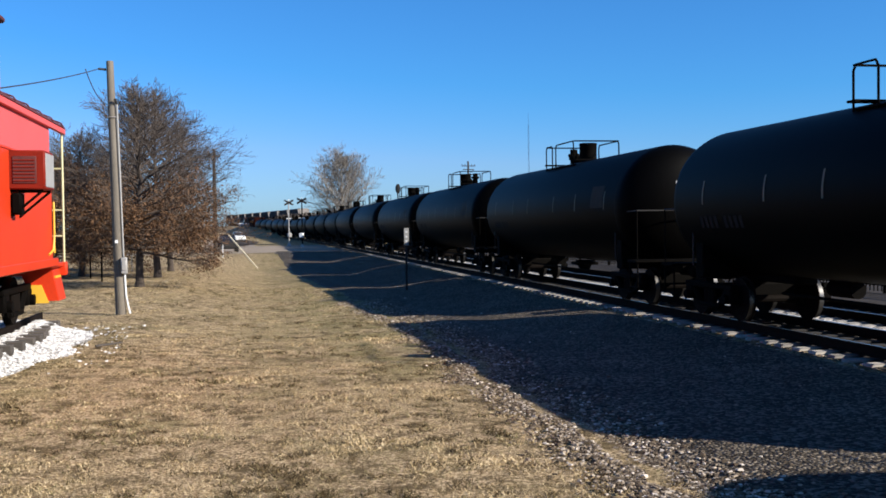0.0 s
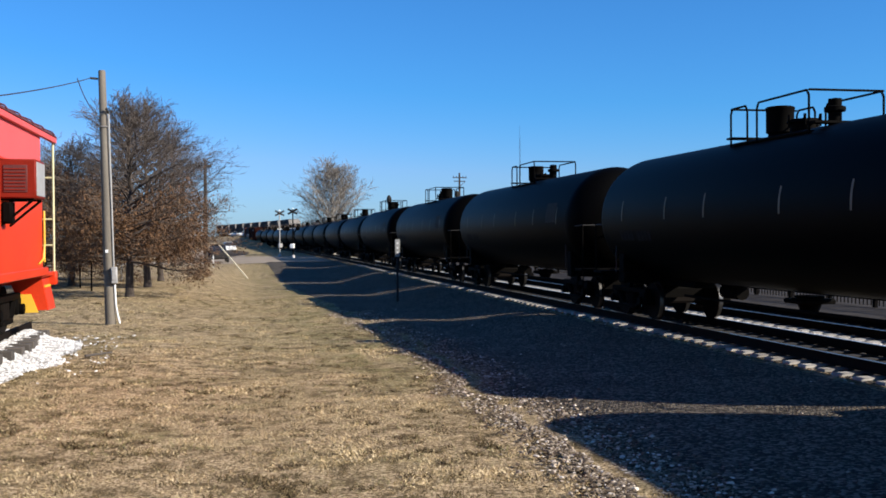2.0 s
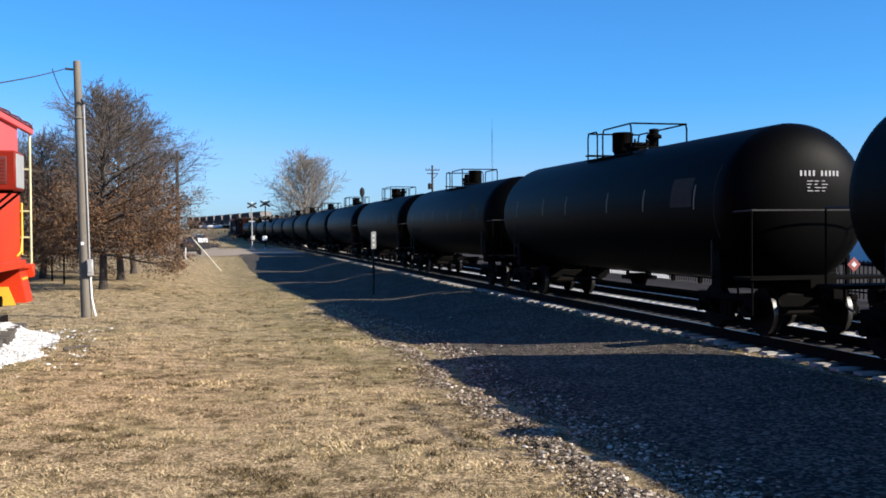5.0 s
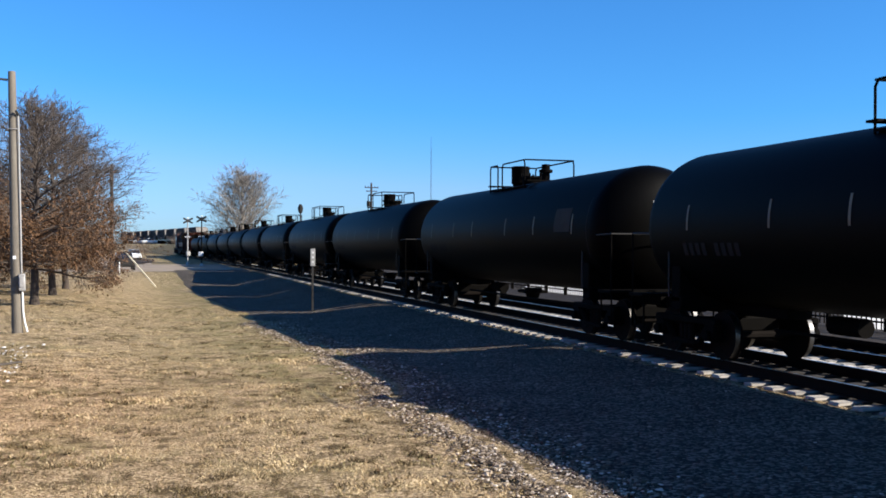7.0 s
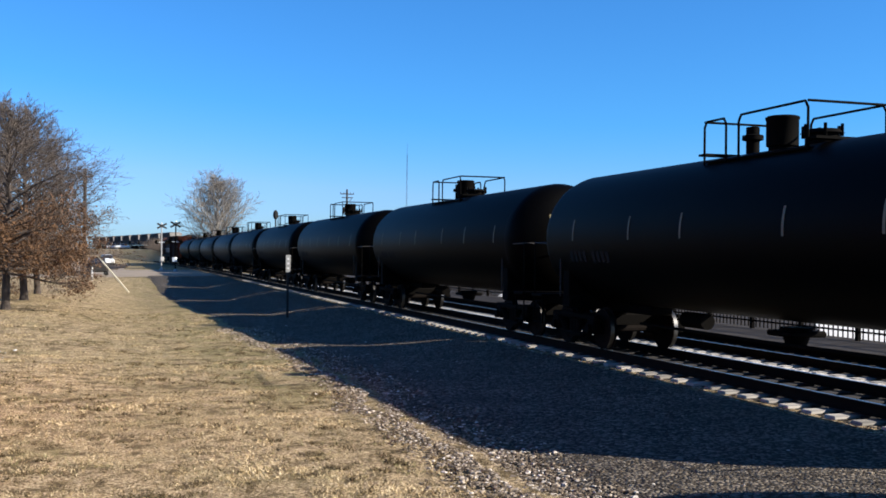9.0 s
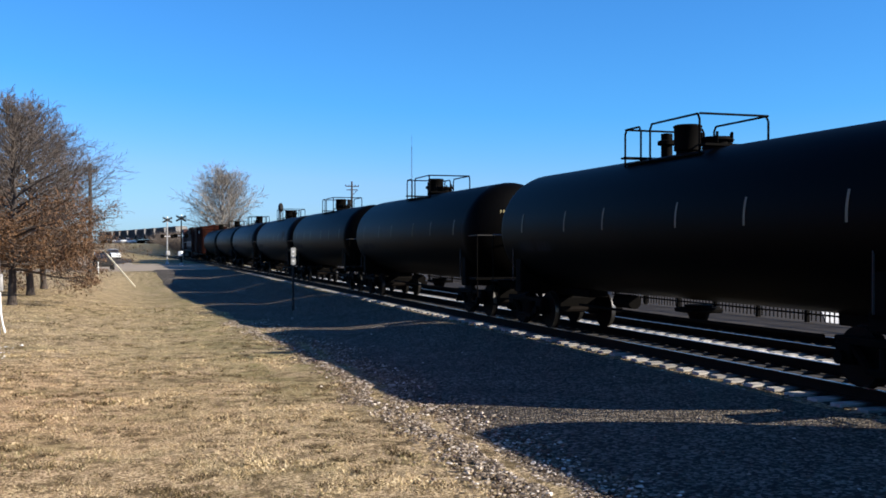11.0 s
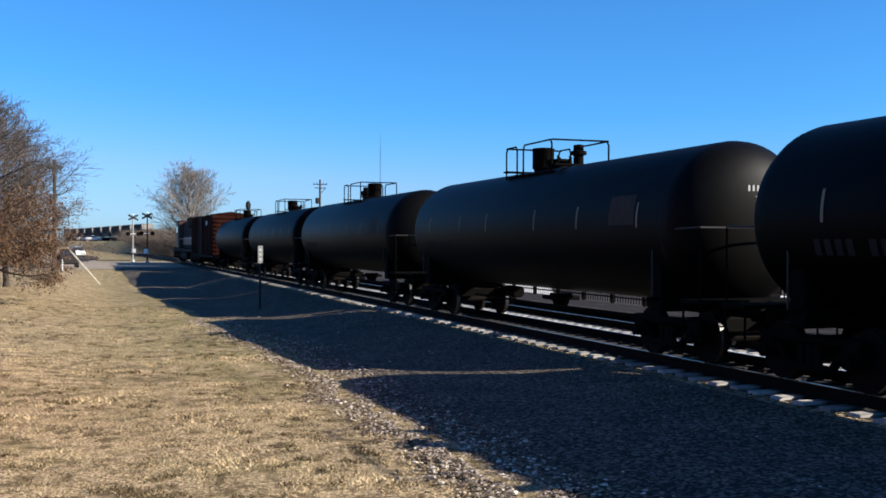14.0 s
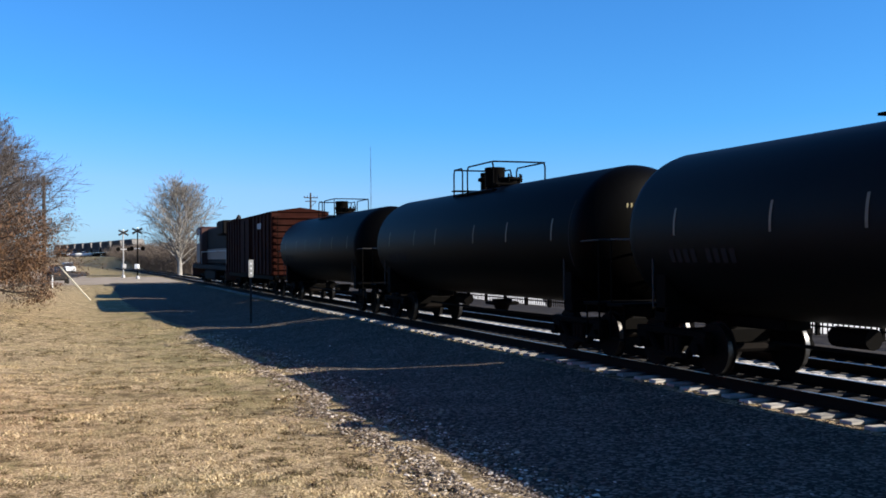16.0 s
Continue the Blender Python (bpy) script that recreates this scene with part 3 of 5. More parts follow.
    for side in (-1, 1):
        for k, y in enumerate((-6.1, -3.7, -1.6, 1.3, 3.2, 5.7)):
            part("reflective_strip", on_shell(y - 0.028, y + 0.028, -3, 15, side), tape, car)
        yb = 6.0 if side < 0 else -6.0
        for k in range(9):
            if k != 4:
                part("marking", on_shell(yb - 1.9 + 0.21 * k, yb - 1.9 + 0.21 * k + 0.13, -21, -12, side), GREY_PANEL, car)
        if panel:
            part("data_panel", on_shell(-6.0, -5.05, -1, 21, side), DATA_PANEL, car, "faded grey data panel")
        part("end_band", on_shell(-cyl + 0.10, -cyl + 0.14, -25, 30, side), GREY_PANEL, car)
    # reporting marks as bars on the near head, a hazard placard on the end sill
    hd = bmesh.new()
    off = 0.32 if panel else 0.0
    head = lambda x, z: -body + 0.72 * (1 - math.cos(math.asin(min(1.0, (math.hypot(x, z - middle) / radius) ** 1.25)))) - 0.006
    for k in range(10):
        if k != 4:
            x = off - 0.55 + 0.085 * k
            box_into(hd, x, x + 0.04, head(x, 2.98), head(x, 2.98) + 0.03, 2.93, 3.03)
    for r in range(4):
        for k in range(3):
            x, z = off - 0.42 + 0.15 * k, 2.83 - 0.06 * r
            box_into(hd, x, x + 0.12 - 0.03 * ((r + k) % 3), head(x, z), head(x, z) + 0.03, z, z + 0.014)
    tagged(part("head_marking", hd, WHITE_PAINT if panel else GOLD_MARK, car), "small lettering bars on the tank head", "", "", "stuff")
    pl = part("placard", box(-0.095, 0.095, -0.005, 0.005, -0.095, 0.095, turn=Matrix.Rotation(radians(45), 4, "Y")), PLACARD_RED, car, "red and white diamond hazard placard", pose(0.62, -half + 0.53, 1.32))
    part("placard_mark", box(-0.04, 0.04, -0.010, -0.004, -0.04, 0.04, turn=Matrix.Rotation(radians(45), 4, "Y")), AC_GREY, pl)
    return car


def boxcar():
    half, w, h = 8.6, 1.5, 4.35
    car = thing("boxcar", "oxide-red steel boxcar behind the tank cars", "boxcar")
    part("underframe", box(-1.4, 1.4, -half + 0.4, half - 0.4, 0.85, 1.1, 0.03), STEEL_BLACK, car)
    b = box(-w, w, -half + 0.45, half - 0.45, 1.1, h, 0.03)
    part("body", b, BOXCAR_RED, car)
    for sy in (-1, 1):
        for k in range(9):
            z = 1.35 + 0.33 * k
            a, c = sorted((sy * (half - 0.47), sy * (half - 0.37)))
            part("end_rib", box(-w + 0.12, w - 0.12, a, c, z, z + 0.14, 0.03), BOXCAR_RED, car)
        truck(car, sy * (half - 2.3))
        coupler(car, sy, half)
        part("end_ladder", tube([(-1.2, sy * (half - 0.3), 1.0), (-1.2, sy * (half - 0.3), 4.1)], 0.02), STEEL_BLACK, car)
    rf = bmesh.new()
    v = [[rf.verts.new((x, y, z)) for x, z in ((-w - 0.05, h), (0, h + 0.22), (w + 0.05, h), (0, h - 0.02))] for y in (-half + 0.4, half - 0.4)]
    for i in range(4):
        rf.faces.new((v[0][i], v[0][(i + 1) % 4], v[1][(i + 1) % 4], v[1][i]))
    rf.faces.new(v[0][::-1]), rf.faces.new(v[1])
    part("roof", rf, BOXCAR_RED, car)
    for side in (-1, 1):
        for k in range(15):
            y = -half + 0.9 + k * 1.13
            if abs(y) < 1.6:
                continue
            a, c = sorted((side * w, side * (w + 0.06)))
            part("side_post", box(a, c, y - 0.05, y + 0.05, 1.1, h, 0.01), BOXCAR_RED, car)
        a, c = sorted((side * w, side * (w + 0.09)))
        d = part("door", box(a, c, -1.5, 1.5, 1.12, h - 0.1, 0.02), BOXCAR_RED, car)
        part("door_bar", box(*sorted((side * (w + 0.09), side * (w + 0.13))), -0.05, 0.05, 1.2, h - 0.2), STEEL_BLACK, d)
        part("marking", box(*sorted((side * (w + 0.003), side * (w + 0.066))), -5.4, -4.2, 3.55, 3.85), WHITE_PAINT, car, "faded white lettering bars")
    return car


def locomotive():
    half = 11.0
    car = thing("locomotive", "dark diesel locomotive with orange cab end coupled behind the boxcar", "locomotive")
    part("frame", box(-1.5, 1.5, -half + 0.5, half - 0.5, 1.15, 1.5, 0.04), LOCO_DARK, car)
    part("fuel_tank", box(-1.3, 1.3, -3.2, 3.2, 0.35, 1.15, 0.12), LOCO_DARK, car)
    part("long_hood", box(-0.95, 0.95, -half + 2.0, half - 6.4, 1.5, 4.35, 0.12), LOCO_DARK, car)
    part("radiator", box(-1.5, 1.5, -half + 1.9, -half + 5.2, 3.6, 4.6, 0.1), LOCO_DARK, car, "flared radiator section")
    part("hood_stripe", box(-0.97, 0.97, -half + 2.2, half - 6.6, 1.9, 2.7, 0.02), LOCO_ORANGE, car, "orange hood stripe")
    cab = part("cab", box(-1.5, 1.5, half - 6.4, half - 3.6, 1.5, 4.55, 0.15), LOCO_ORANGE, car)
    for side in (-1, 1):
        part("cab_window", box(min(side * 1.49, side * 1.515), max(side * 1.49, side * 1.515), half - 6.0, half - 4.2, 3.2, 3.9, 0.01), DARK_GLASS, cab)
        part("handrail", tube([(side * 1.42, -half + 0.7, 1.5), (side * 1.42, -half + 0.7, 2.5), (side * 1.42, half - 6.6, 2.5), (side * 1.42, half - 6.6, 1.5)], 0.022), WHITE_PAINT, car, "white handrail")
        part("end_rail", tube([(side * 1.4, -half + 0.55, 0.7), (side * 1.4, -half + 0.55, 2.5), (side * 0.5, -half + 0.55, 2.5), (side * 0.5, -half + 0.55, 1.5)], 0.022), WHITE_PAINT, car)
    part("nose", box(-1.1, 1.1, half - 3.6, half - 1.4, 1.5, 3.1, 0.2), LOCO_ORANGE, car)
    part("exhaust", box(-0.3, 0.3, -0.6, 0.9, 4.35, 4.6, 0.05), LOCO_DARK, car)
    part("fans", box(-0.6, 0.6, -half + 2.4, -half + 4.6, 4.6, 4.7, 0.05), LOCO_DARK, car)
    for sy in (-1, 1):
        truck(car, sy * (half - 3.6))
        truck(car, sy * (half - 5.6))
        coupler(car, sy, half)
        a, c = sorted((sy * (half - 0.45), sy * (half - 0.55)))
        part("end_sheet", box(-1.5, 1.5, a, c, 0.5, 1.6, 0.02), LOCO_ORANGE, car)
        part("step_well", box(-1.5, 1.5, min(sy * (half - 1.2), sy * (half - 0.55)), max(sy * (half - 1.2), sy * (half - 0.55)), 0.45, 0.55), STEEL_BLACK, car)
    return car


# per-car departures from even spacing, from the third car ahead of the reference car to the last tank car
CAR_SHIFT = (0.0, -0.3, -0.4, 0.05, -0.10, -0.28, 0.3, 1.3, 1.1, 0.85, 1.25, 0.7, 0.8, 0.85, 0.5, 0.0, 0.2, -0.55, -0.5)
GREY_CARS, REVERSED = {12, 13}, {-1, 0, 3, 5, 7, 10, 14}
KINDS = {
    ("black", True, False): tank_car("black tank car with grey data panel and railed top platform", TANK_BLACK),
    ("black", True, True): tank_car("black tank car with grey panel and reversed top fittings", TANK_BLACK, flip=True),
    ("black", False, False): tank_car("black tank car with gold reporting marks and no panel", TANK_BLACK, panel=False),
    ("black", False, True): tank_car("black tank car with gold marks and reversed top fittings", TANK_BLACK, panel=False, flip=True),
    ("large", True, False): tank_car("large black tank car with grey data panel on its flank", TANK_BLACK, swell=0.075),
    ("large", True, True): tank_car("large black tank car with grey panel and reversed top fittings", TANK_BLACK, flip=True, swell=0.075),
    ("grey", True, True): tank_car("dark grey dusty tank car with reversed top fittings", TANK_GREY, flip=True),
    ("grey", True, False): tank_car("dark grey tank car with a lighter dusty shell", TANK_GREY),
}
TRAIN = []
used = set()
for i, shift in enumerate(CAR_SHIFT):
    k = i - 3
    kind = ("grey", True, k == 13) if k in GREY_CARS else ("large" if k <= 4 else "black", k <= 6, k in REVERSED)
    ob = KINDS[kind] if kind not in used else copy_thing(KINDS[kind], Matrix())
    used.add(kind)
    TRAIN.append((ob, FIRST + PITCH * k + shift))
assert len(used) == len(KINDS)
last = FIRST + PITCH * 15 + PITCH / 2 - 0.3
TRAIN.append((boxcar(), last + 8.6))
TRAIN.append((locomotive(), last + 17.2 + 11.0))

# ---------------- poles, wires and signs by the track ----------------
def utility_pole(x, y, height, lean=0.0, r=0.13, label="", arm=0.0, m_label="utility pole", wood=POLE_WOOD):
    p = thing("utility_pole", label, m_label, "", pose(x, y, rise(y), 0, lean, 0))
    part("pole", lathe([(-0.3, r * 1.15), (0, r * 1.15), (height * 0.5, r), (height - 0.02, r * 0.78), (height, r * 0.7), (height, 0)], 14, "Z"), wood, p)
    if arm:
        part("crossarm", box(-arm, arm, -0.22, -0.12, height - 0.75, height - 0.63, 0.01), wood, p)
        for k in (-1, -0.5, 0.5, 1):
            part("insulator", lathe([(0, 0.03), (0.1, 0.06), (0.16, 0.05), (0.2, 0)], 8, "Z"), CABLE, p, "", pose(k * arm * 0.92, -0.17, height - 0.63))
    return p


service = utility_pole(-3.03, 28.0, 6.62, -1.3, 0.118, "weathered grey wooden service pole with a meter box and conduit")
part("conduit", tube([(0.14, -0.08, 1.5), (0.14, -0.08, 5.5)], 0.023, 8), GALVANISED, service, "pale galvanised conduit")
part("weatherhead", rod((0.14, -0.08, 5.5), (0.10, -0.18, 5.6), 0.035, sides=8), CABLE, service)
part("lower_conduit", tube([(0.15, -0.08, 1.06), (0.16, -0.08, 0.5), (0.20, -0.09, 0.22), (0.25, -0.10, 0.0)], 0.024, 8), WHITE_METAL, service, "white conduit running into the ground")
mb = part("meter_box", box(0.08, 0.23, -0.22, -0.06, 1.05, 1.48, 0.015), GALVANISED, service, "grey meter box")
part("meter_cover", box(0.10, 0.21, -0.236, -0.218, 1.14, 1.40, 0.01), GALVANISED, mb)
part("tag", box(-0.05, 0.02, -0.15, -0.125, 1.86, 1.94), WHITE_METAL, service, "small white tag")
part("insulator", tube([(-0.1, 0, 6.4), (-0.3, -0.02, 6.42)], 0.03), CABLE, service)
part("strap", tube([(0.15 * math.cos(a * 0.5236), 0.14 * math.sin(a * 0.5236), 5.15) for a in range(13)], 0.012, 4), GALVANISED, service)


def wire(name, a, b, sag, label, r=0.012, n=14):
    pts = []
    for i in range(n + 1):
        t = i / n
        p = Vector(a).lerp(Vector(b), t)
        p.z -= sag * 4 * t * (1 - t)
        pts.append(p)
    return tagged(part(name, tube(pts, r, 5), CABLE), label, "wire")


wire("service_wire", (-3.49, 27.98, 6.40), (-3.36, 16.35, 4.34), 0.04, "black overhead service wire to the caboose")
wire("drip_loop", (-3.66, 27.1, 6.27), (-3.10, 27.86, 5.5), 0.32, "slack black cable loop beside the pole", 0.013)

utility_pole(-2.56, 90.0, 9.05, 0.0, 0.16, "tall dark wooden utility pole beyond the trees", 0.55, wood=DARK_POLE)
far_pole = utility_pole(30.9, 142, 11.3, 0.0, 0.16, "wooden utility pole with double crossarm behind the train", 1.0, wood=DARK_POLE)
part("crossarm", box(-0.8, 0.8, -0.22, -0.12, 10.05, 10.17, 0.01), DARK_POLE, far_pole)
part("brace", rod((0.1, -0.17, 9.4), (0.75, -0.17, 10.05), 0.04, sides=5), DARK_POLE, far_pole)
part("transformer", lathe([(0, 0), (0, 0.22), (0.06, 0.26), (0.75, 0.26), (0.82, 0.16), (0.9, 0)], 12, "Z"), SIGNAL_DARK, far_pole, "dark cylindrical transformer", pose(-0.42, -0.1, 7.9))
# a wayside signal behind the train, seen from its back
way = thing("wayside_signal", "dark railway signal head with oval backing plate on a mast", "railway signal", "", pose(17.05, 116, 0))
part("mast", rod((0, 0, -0.2), (0, 0, 6.3), 0.07, sides=8), SIGNAL_DARK, way)
plate = bmesh.new()
rod_into(plate, (0, 0, 0), (0, 0.05, 0), 0.29, sides=20)
for v in plate.verts:
    v.co.z *= 1.9
part("backing_plate", plate, SIGNAL_DARK, way, "oval backing plate", pose(0, -0.1, 6.5))
part("lamp_housing", box(-0.16, 0.16, -0.42, -0.1, 6.1, 6.9, 0.06), SIGNAL_DARK, way)
part("ladder", tube([(0.2, 0.12, 0), (0.2, 0.12, 5.9)], 0.025, 5), SIGNAL_DARK, way)
# guy wire guard with its stub post
guy = thing("guy_wire", "pale slanted guy wire with tubular guard", "guy wire")
part("guard", rod((0.81, 70.6, -0.50), (-1.22, 74.0, 1.85), 0.045, sides=8), GUARD, guy, "pale plastic guard tube")
part("strand", rod((-1.22, 74.0, 1.85), (-2.56, 89.9, 3.9), 0.012, sides=5), CABLE, guy)
stub = thing("marker_stake", "short white stake in the grass", "stake", "", pose(-1.8, 84.0, 0))
part("stake", rod((0, 0, -0.1), (0, 0, 0.95), 0.045, sides=8), WHITE_METAL, stub)

mast = thing("radio_mast", "thin lattice radio mast rising behind the train", "mast", "", pose(69.8, 250, 0))
ms = bmesh.new()
for k in range(3):
    a = 2 * math.pi * k / 3
    rod_into(ms, (0.25 * math.cos(a), 0.25 * math.sin(a), 0), (0.12 * math.cos(a), 0.12 * math.sin(a), 27.5), 0.02, sides=5)
part("legs", ms, SIGNAL_DARK, mast)
br = bmesh.new()
for k in range(54):
    z = k * 0.5
    a = 2 * math.pi * (k % 3) / 3
    b = a + 2 * math.pi / 3
    rod_into(br, (0.2 * math.cos(a), 0.2 * math.sin(a), z), (0.2 * math.cos(b), 0.2 * math.sin(b), z + 0.5), 0.012, sides=4)
part("bracing", br, SIGNAL_DARK, mast)
part("antenna", rod((0, 0, 27.5), (0, 0, 30.2), 0.03, sides=5), SIGNAL_DARK, mast)

post = thing("milepost", "white rectangular marker board on a dark steel post", "marker sign", "", pose(6.36, 39.7, 0.03))
part("post", box(-0.04, 0.04, -0.03, 0.03, -0.7, 1.9, 0.005), SIGNAL_DARK, post)
board = part("board", box(-0.095, 0.095, -0.055, -0.035, 1.42, 2.1, 0.01), SIGN_GREY, post, "weathered white board")
for z in (1.55, 1.73, 1.91):
    part("marking", box(-0.035, 0.035, -0.060, -0.054, z, z + 0.07), AC_GREY, board, "faded lettering bar")

# ---------------- level crossing signals ----------------
def crossing_signal(x, y, label, mast_mat, turn=0.0):
    s = thing("crossing_signal", label, "crossing signal", "crossing signals", pose(x, y, 0, 0, 0, turn))
    part("mast", rod((0, 0, 0), (0, 0, 5.5), 0.07, sides=10), mast_mat, s)
    part("base", lathe([(0, 0.0), (0, 0.22), (0.25, 0.2), (0.35, 0.1), (0.35, 0)], 10, "Z"), GALVANISED, s)
    for a in (27, -27):
        part("crossbuck", box(-0.62, 0.62, -0.02, 0.02, -0.10, 0.10, turn=Matrix.Rotation(radians(a), 4, "Y")), SIGNAL_DARK, s, "dark back of a crossbuck blade", pose(0, -0.1, 5.2))
    part("lamp_arm", rod((-0.75, 0, 3.3), (0.75, 0, 3.3), 0.035, sides=6), WHITE_METAL, s)
    for x2 in (-0.6, 0.6):
        part("signal_lamp", lathe([(-0.06, 0), (-0.06, 0.24), (0.0, 0.24), (0.1, 0.12), (0.16, 0)], 14, "Y"), STEEL_BLACK, s, "round black signal lamp", pose(x2, -0.08, 3.3))
    part("gate_box", box(-0.22, 0.22, -0.5, -0.08, 1.1, 1.6, 0.04), mast_mat if mast_mat == GALVANISED else WHITE_METAL, s, "painted gate mechanism box")
    part("bell", lathe([(0, 0), (0, 0.12), (0.06, 0.1), (0.1, 0)], 10, "Z"), WHITE_METAL, s, "", pose(0, 0, 5.5))
    return s


crossing_signal(4.95, 123.5, "silver crossing signal mast with crossbuck and lamps", GALVANISED, 12)
crossing_signal(6.15, 116.0, "dark crossing signal mast with crossbuck and white box", STEEL_BLACK, -20)

# ---------------- the caboose on its display track ----------------
CX, CY, CZ = -4.74, 20.05, 0.50       # middle line, far body end, rail top
cab = thing("caboose", "bright red display caboose with yellow handrails on white stone", "caboose", "", pose(CX + 0.13, CY, CZ))
L = 8.6
part("body", box(-1.42, 1.42, -L, -0.42, 1.15, 2.95, 0.02), CABOOSE_RED, cab, "bright red lower side panels")
part("letterboard", box(-1.40, 1.40, -L, -0.44, 2.95, 3.72, 0.02), CABOOSE_PINK, cab, "sun-faded pinkish upper side panels")
part("belt_rail", box(-1.435, 1.435, -L, -0.41, 2.925, 2.965, 0.01), CABOOSE_RED, cab)
part("side_sill", box(-1.44, 1.44, -L, 0.02, 1.05, 1.2, 0.015), CABOOSE_RED, cab)


def slab(outline, y0, y1):
    """A plate of the given (x, z) outline between y0 and y1."""
    bm = bmesh.new()
    p, q = [[bm.verts.new((x, y, z)) for x, z in outline] for y in (y0, y1)]
    n = len(outline)
    for i in range(n):
        bm.faces.new((p[i], p[(i + 1) % n], q[(i + 1) % n], q[i]))
    bm.faces.new(p[::-1]), bm.faces.new(q)
    bmesh.ops.recalc_face_normals(bm, faces=bm.faces)
    return bm


rb = bmesh.new()
prof = [(-1.48, 3.67), (-1.44, 3.73), (-0.8, 3.98), (0, 4.06), (0.8, 3.98), (1.44, 3.73), (1.48, 3.67), (1.40, 3.67), (0, 3.92), (-1.40, 3.67)]
ra = [rb.verts.new((x, -L - 0.8, z)) for x, z in prof]
rc = [rb.verts.new((x, 0.85, z)) for x, z in prof]
for i in range(len(prof)):
    rb.faces.new((ra[i], ra[(i + 1) % len(prof)], rc[(i + 1) % len(prof)], rc[i]))
rb.faces.new(ra[::-1]), rb.faces.new(rc)
bmesh.ops.recalc_face_normals(rb, faces=rb.faces)
part("roof", rb, CABOOSE_ROOF, cab, "dark red curved roof")
part("fascia", box(1.39, 1.465, -L - 0.8, 0.86, 3.56, 3.668, 0.01), CABOOSE_PINK, cab, "faded pink eave board")
for k in range(9):
    part("roof_rib", tube([(x * 1.005, 0.5 - k * 1.0, z + 0.02) for x, z in prof[:7]], 0.014, 5), CABOOSE_ROOF, cab)
part("roof_walk", box(-0.35, 0.35, -L - 0.8, 0.9, 4.12, 4.16, 0.01), CABOOSE_ROOF, cab)
cup = part("cupola", box(-1.28, 1.28, -6.6, -3.55, 3.6, 4.85, 0.03), CABOOSE_RED, cab, "red cupola with side windows")
part("cupola_roof", box(-1.36, 1.36, -6.75, -3.5, 4.85, 4.95, 0.03), CABOOSE_ROOF, cup)
for y in (-6.2, -5.0):
    part("cupola_window", box(1.27, 1.30, y, y + 0.8, 4.2, 4.7, 0.01), DARK_GLASS, cup)
# the boxed window unit on its bracket
ac = part("window_unit", box(1.38, 1.93, -3.76, -3.05, 2.33, 2.92, 0.02), BOX_RED, cab, "red boxed window unit jutting from the side")
part("grille", box(1.47, 1.81, -3.775, -3.758, 2.42, 2.83, 0.005), CABOOSE_ROOF, ac, "dark louvred grille")
for k in range(7):
    part("louvre", box(1.49, 1.79, -3.787, -3.774, 2.45 + 0.052 * k, 2.465 + 0.052 * k), BOX_RED, ac)
part("side_plate", box(1.928, 1.94, -3.72, -3.09, 2.37, 2.88, 0.004), GALVANISED, ac, "pale grey side plate")
for y in (-3.7, -3.12):
    part("bracket", tube([(1.42, y, 1.92), (1.89, y, 2.32), (1.42, y, 2.32)], 0.02), STEEL_BLACK, cab)
part("marker_lamp", box(1.43, 1.58, -3.75, -3.5, 1.95, 2.28, 0.03), STEEL_BLACK, cab, "dark bracket lamp under the window unit")
# end platform, railings, steps
part("platform", box(-1.40, 1.40, -0.42, 0.88, 1.02, 1.10, 0.01), CABOOSE_RED, cab)
part("end_beam", box(-1.45, 1.45, 0.74, 0.92, 0.84, 1.10, 0.02), CABOOSE_RED, cab)
part("end_wall_door", box(-0.4, 0.4, -0.42, -0.39, 1.15, 3.0, 0.01), CABOOSE_ROOF, cab)
for x in (-1.4, 1.4):
    part("corner_post", tube([(x, 0.82, 1.08), (x, 0.82, 3.66)], 0.024), PALE_RAIL, cab, "pale yellow corner post")
    part("grab_iron", tube([(x + math.copysign(0.05, x), -0.95, 1.28), (x + math.copysign(0.07, x), -0.66, 1.36), (x + math.copysign(0.07, x), -0.52, 1.62), (x + math.copysign(0.06, x), -0.48, 2.1), (x + math.copysign(0.05, x), -0.42, 2.22), (x + math.copysign(0.04, x), -0.38, 1.3)], 0.018), SAFETY_YELLOW, cab, "curved yellow grab iron")
    st = bmesh.new()
    a, b = sorted((x * 0.98, x * 0.72))
    for k, (y, z) in enumerate(((0.24, 0.84), (0.30, 0.62), (0.36, 0.42))):
        box_into(st, a, b, y - 0.16, y + 0.36, z - 0.02, z + 0.02)
    part("steps", st, SAFETY_YELLOW, cab, "yellow-edged steps")
    o = math.copysign(1, x)
    part("step_side", slab([(o * 0.72, 1.06), (o * 1.30, 1.06), (o * 1.43, 0.40), (o * 0.96, 0.40)], 0.0, 0.05), CABOOSE_RED, cab, "red step side flaring outwards")
    part("step_side", slab([(o * 0.72, 1.06), (o * 1.30, 1.06), (o * 1.43, 0.40), (o * 0.96, 0.40)], 0.70, 0.75), CABOOSE_RED, cab)
    part("step_plate", slab([(o * 0.76, 0.70), (o * 1.13, 0.70), (o * 1.26, 0.36), (o * 0.97, 0.36)], -0.02, -0.003), SAFETY_YELLOW, cab, "bolted yellow step plate")
    part("step_face", slab([(o * 1.28, 1.06), (o * 1.305, 1.06), (o * 1.435, 0.40), (o * 1.41, 0.40)], 0.05, 0.70), CABOOSE_RED, cab)
for z in (1.6, 2.1, 2.9):
    part("end_railing", tube([(-1.4, 0.82, z), (1.4, 0.82, z)], 0.018), PALE_RAIL, cab)
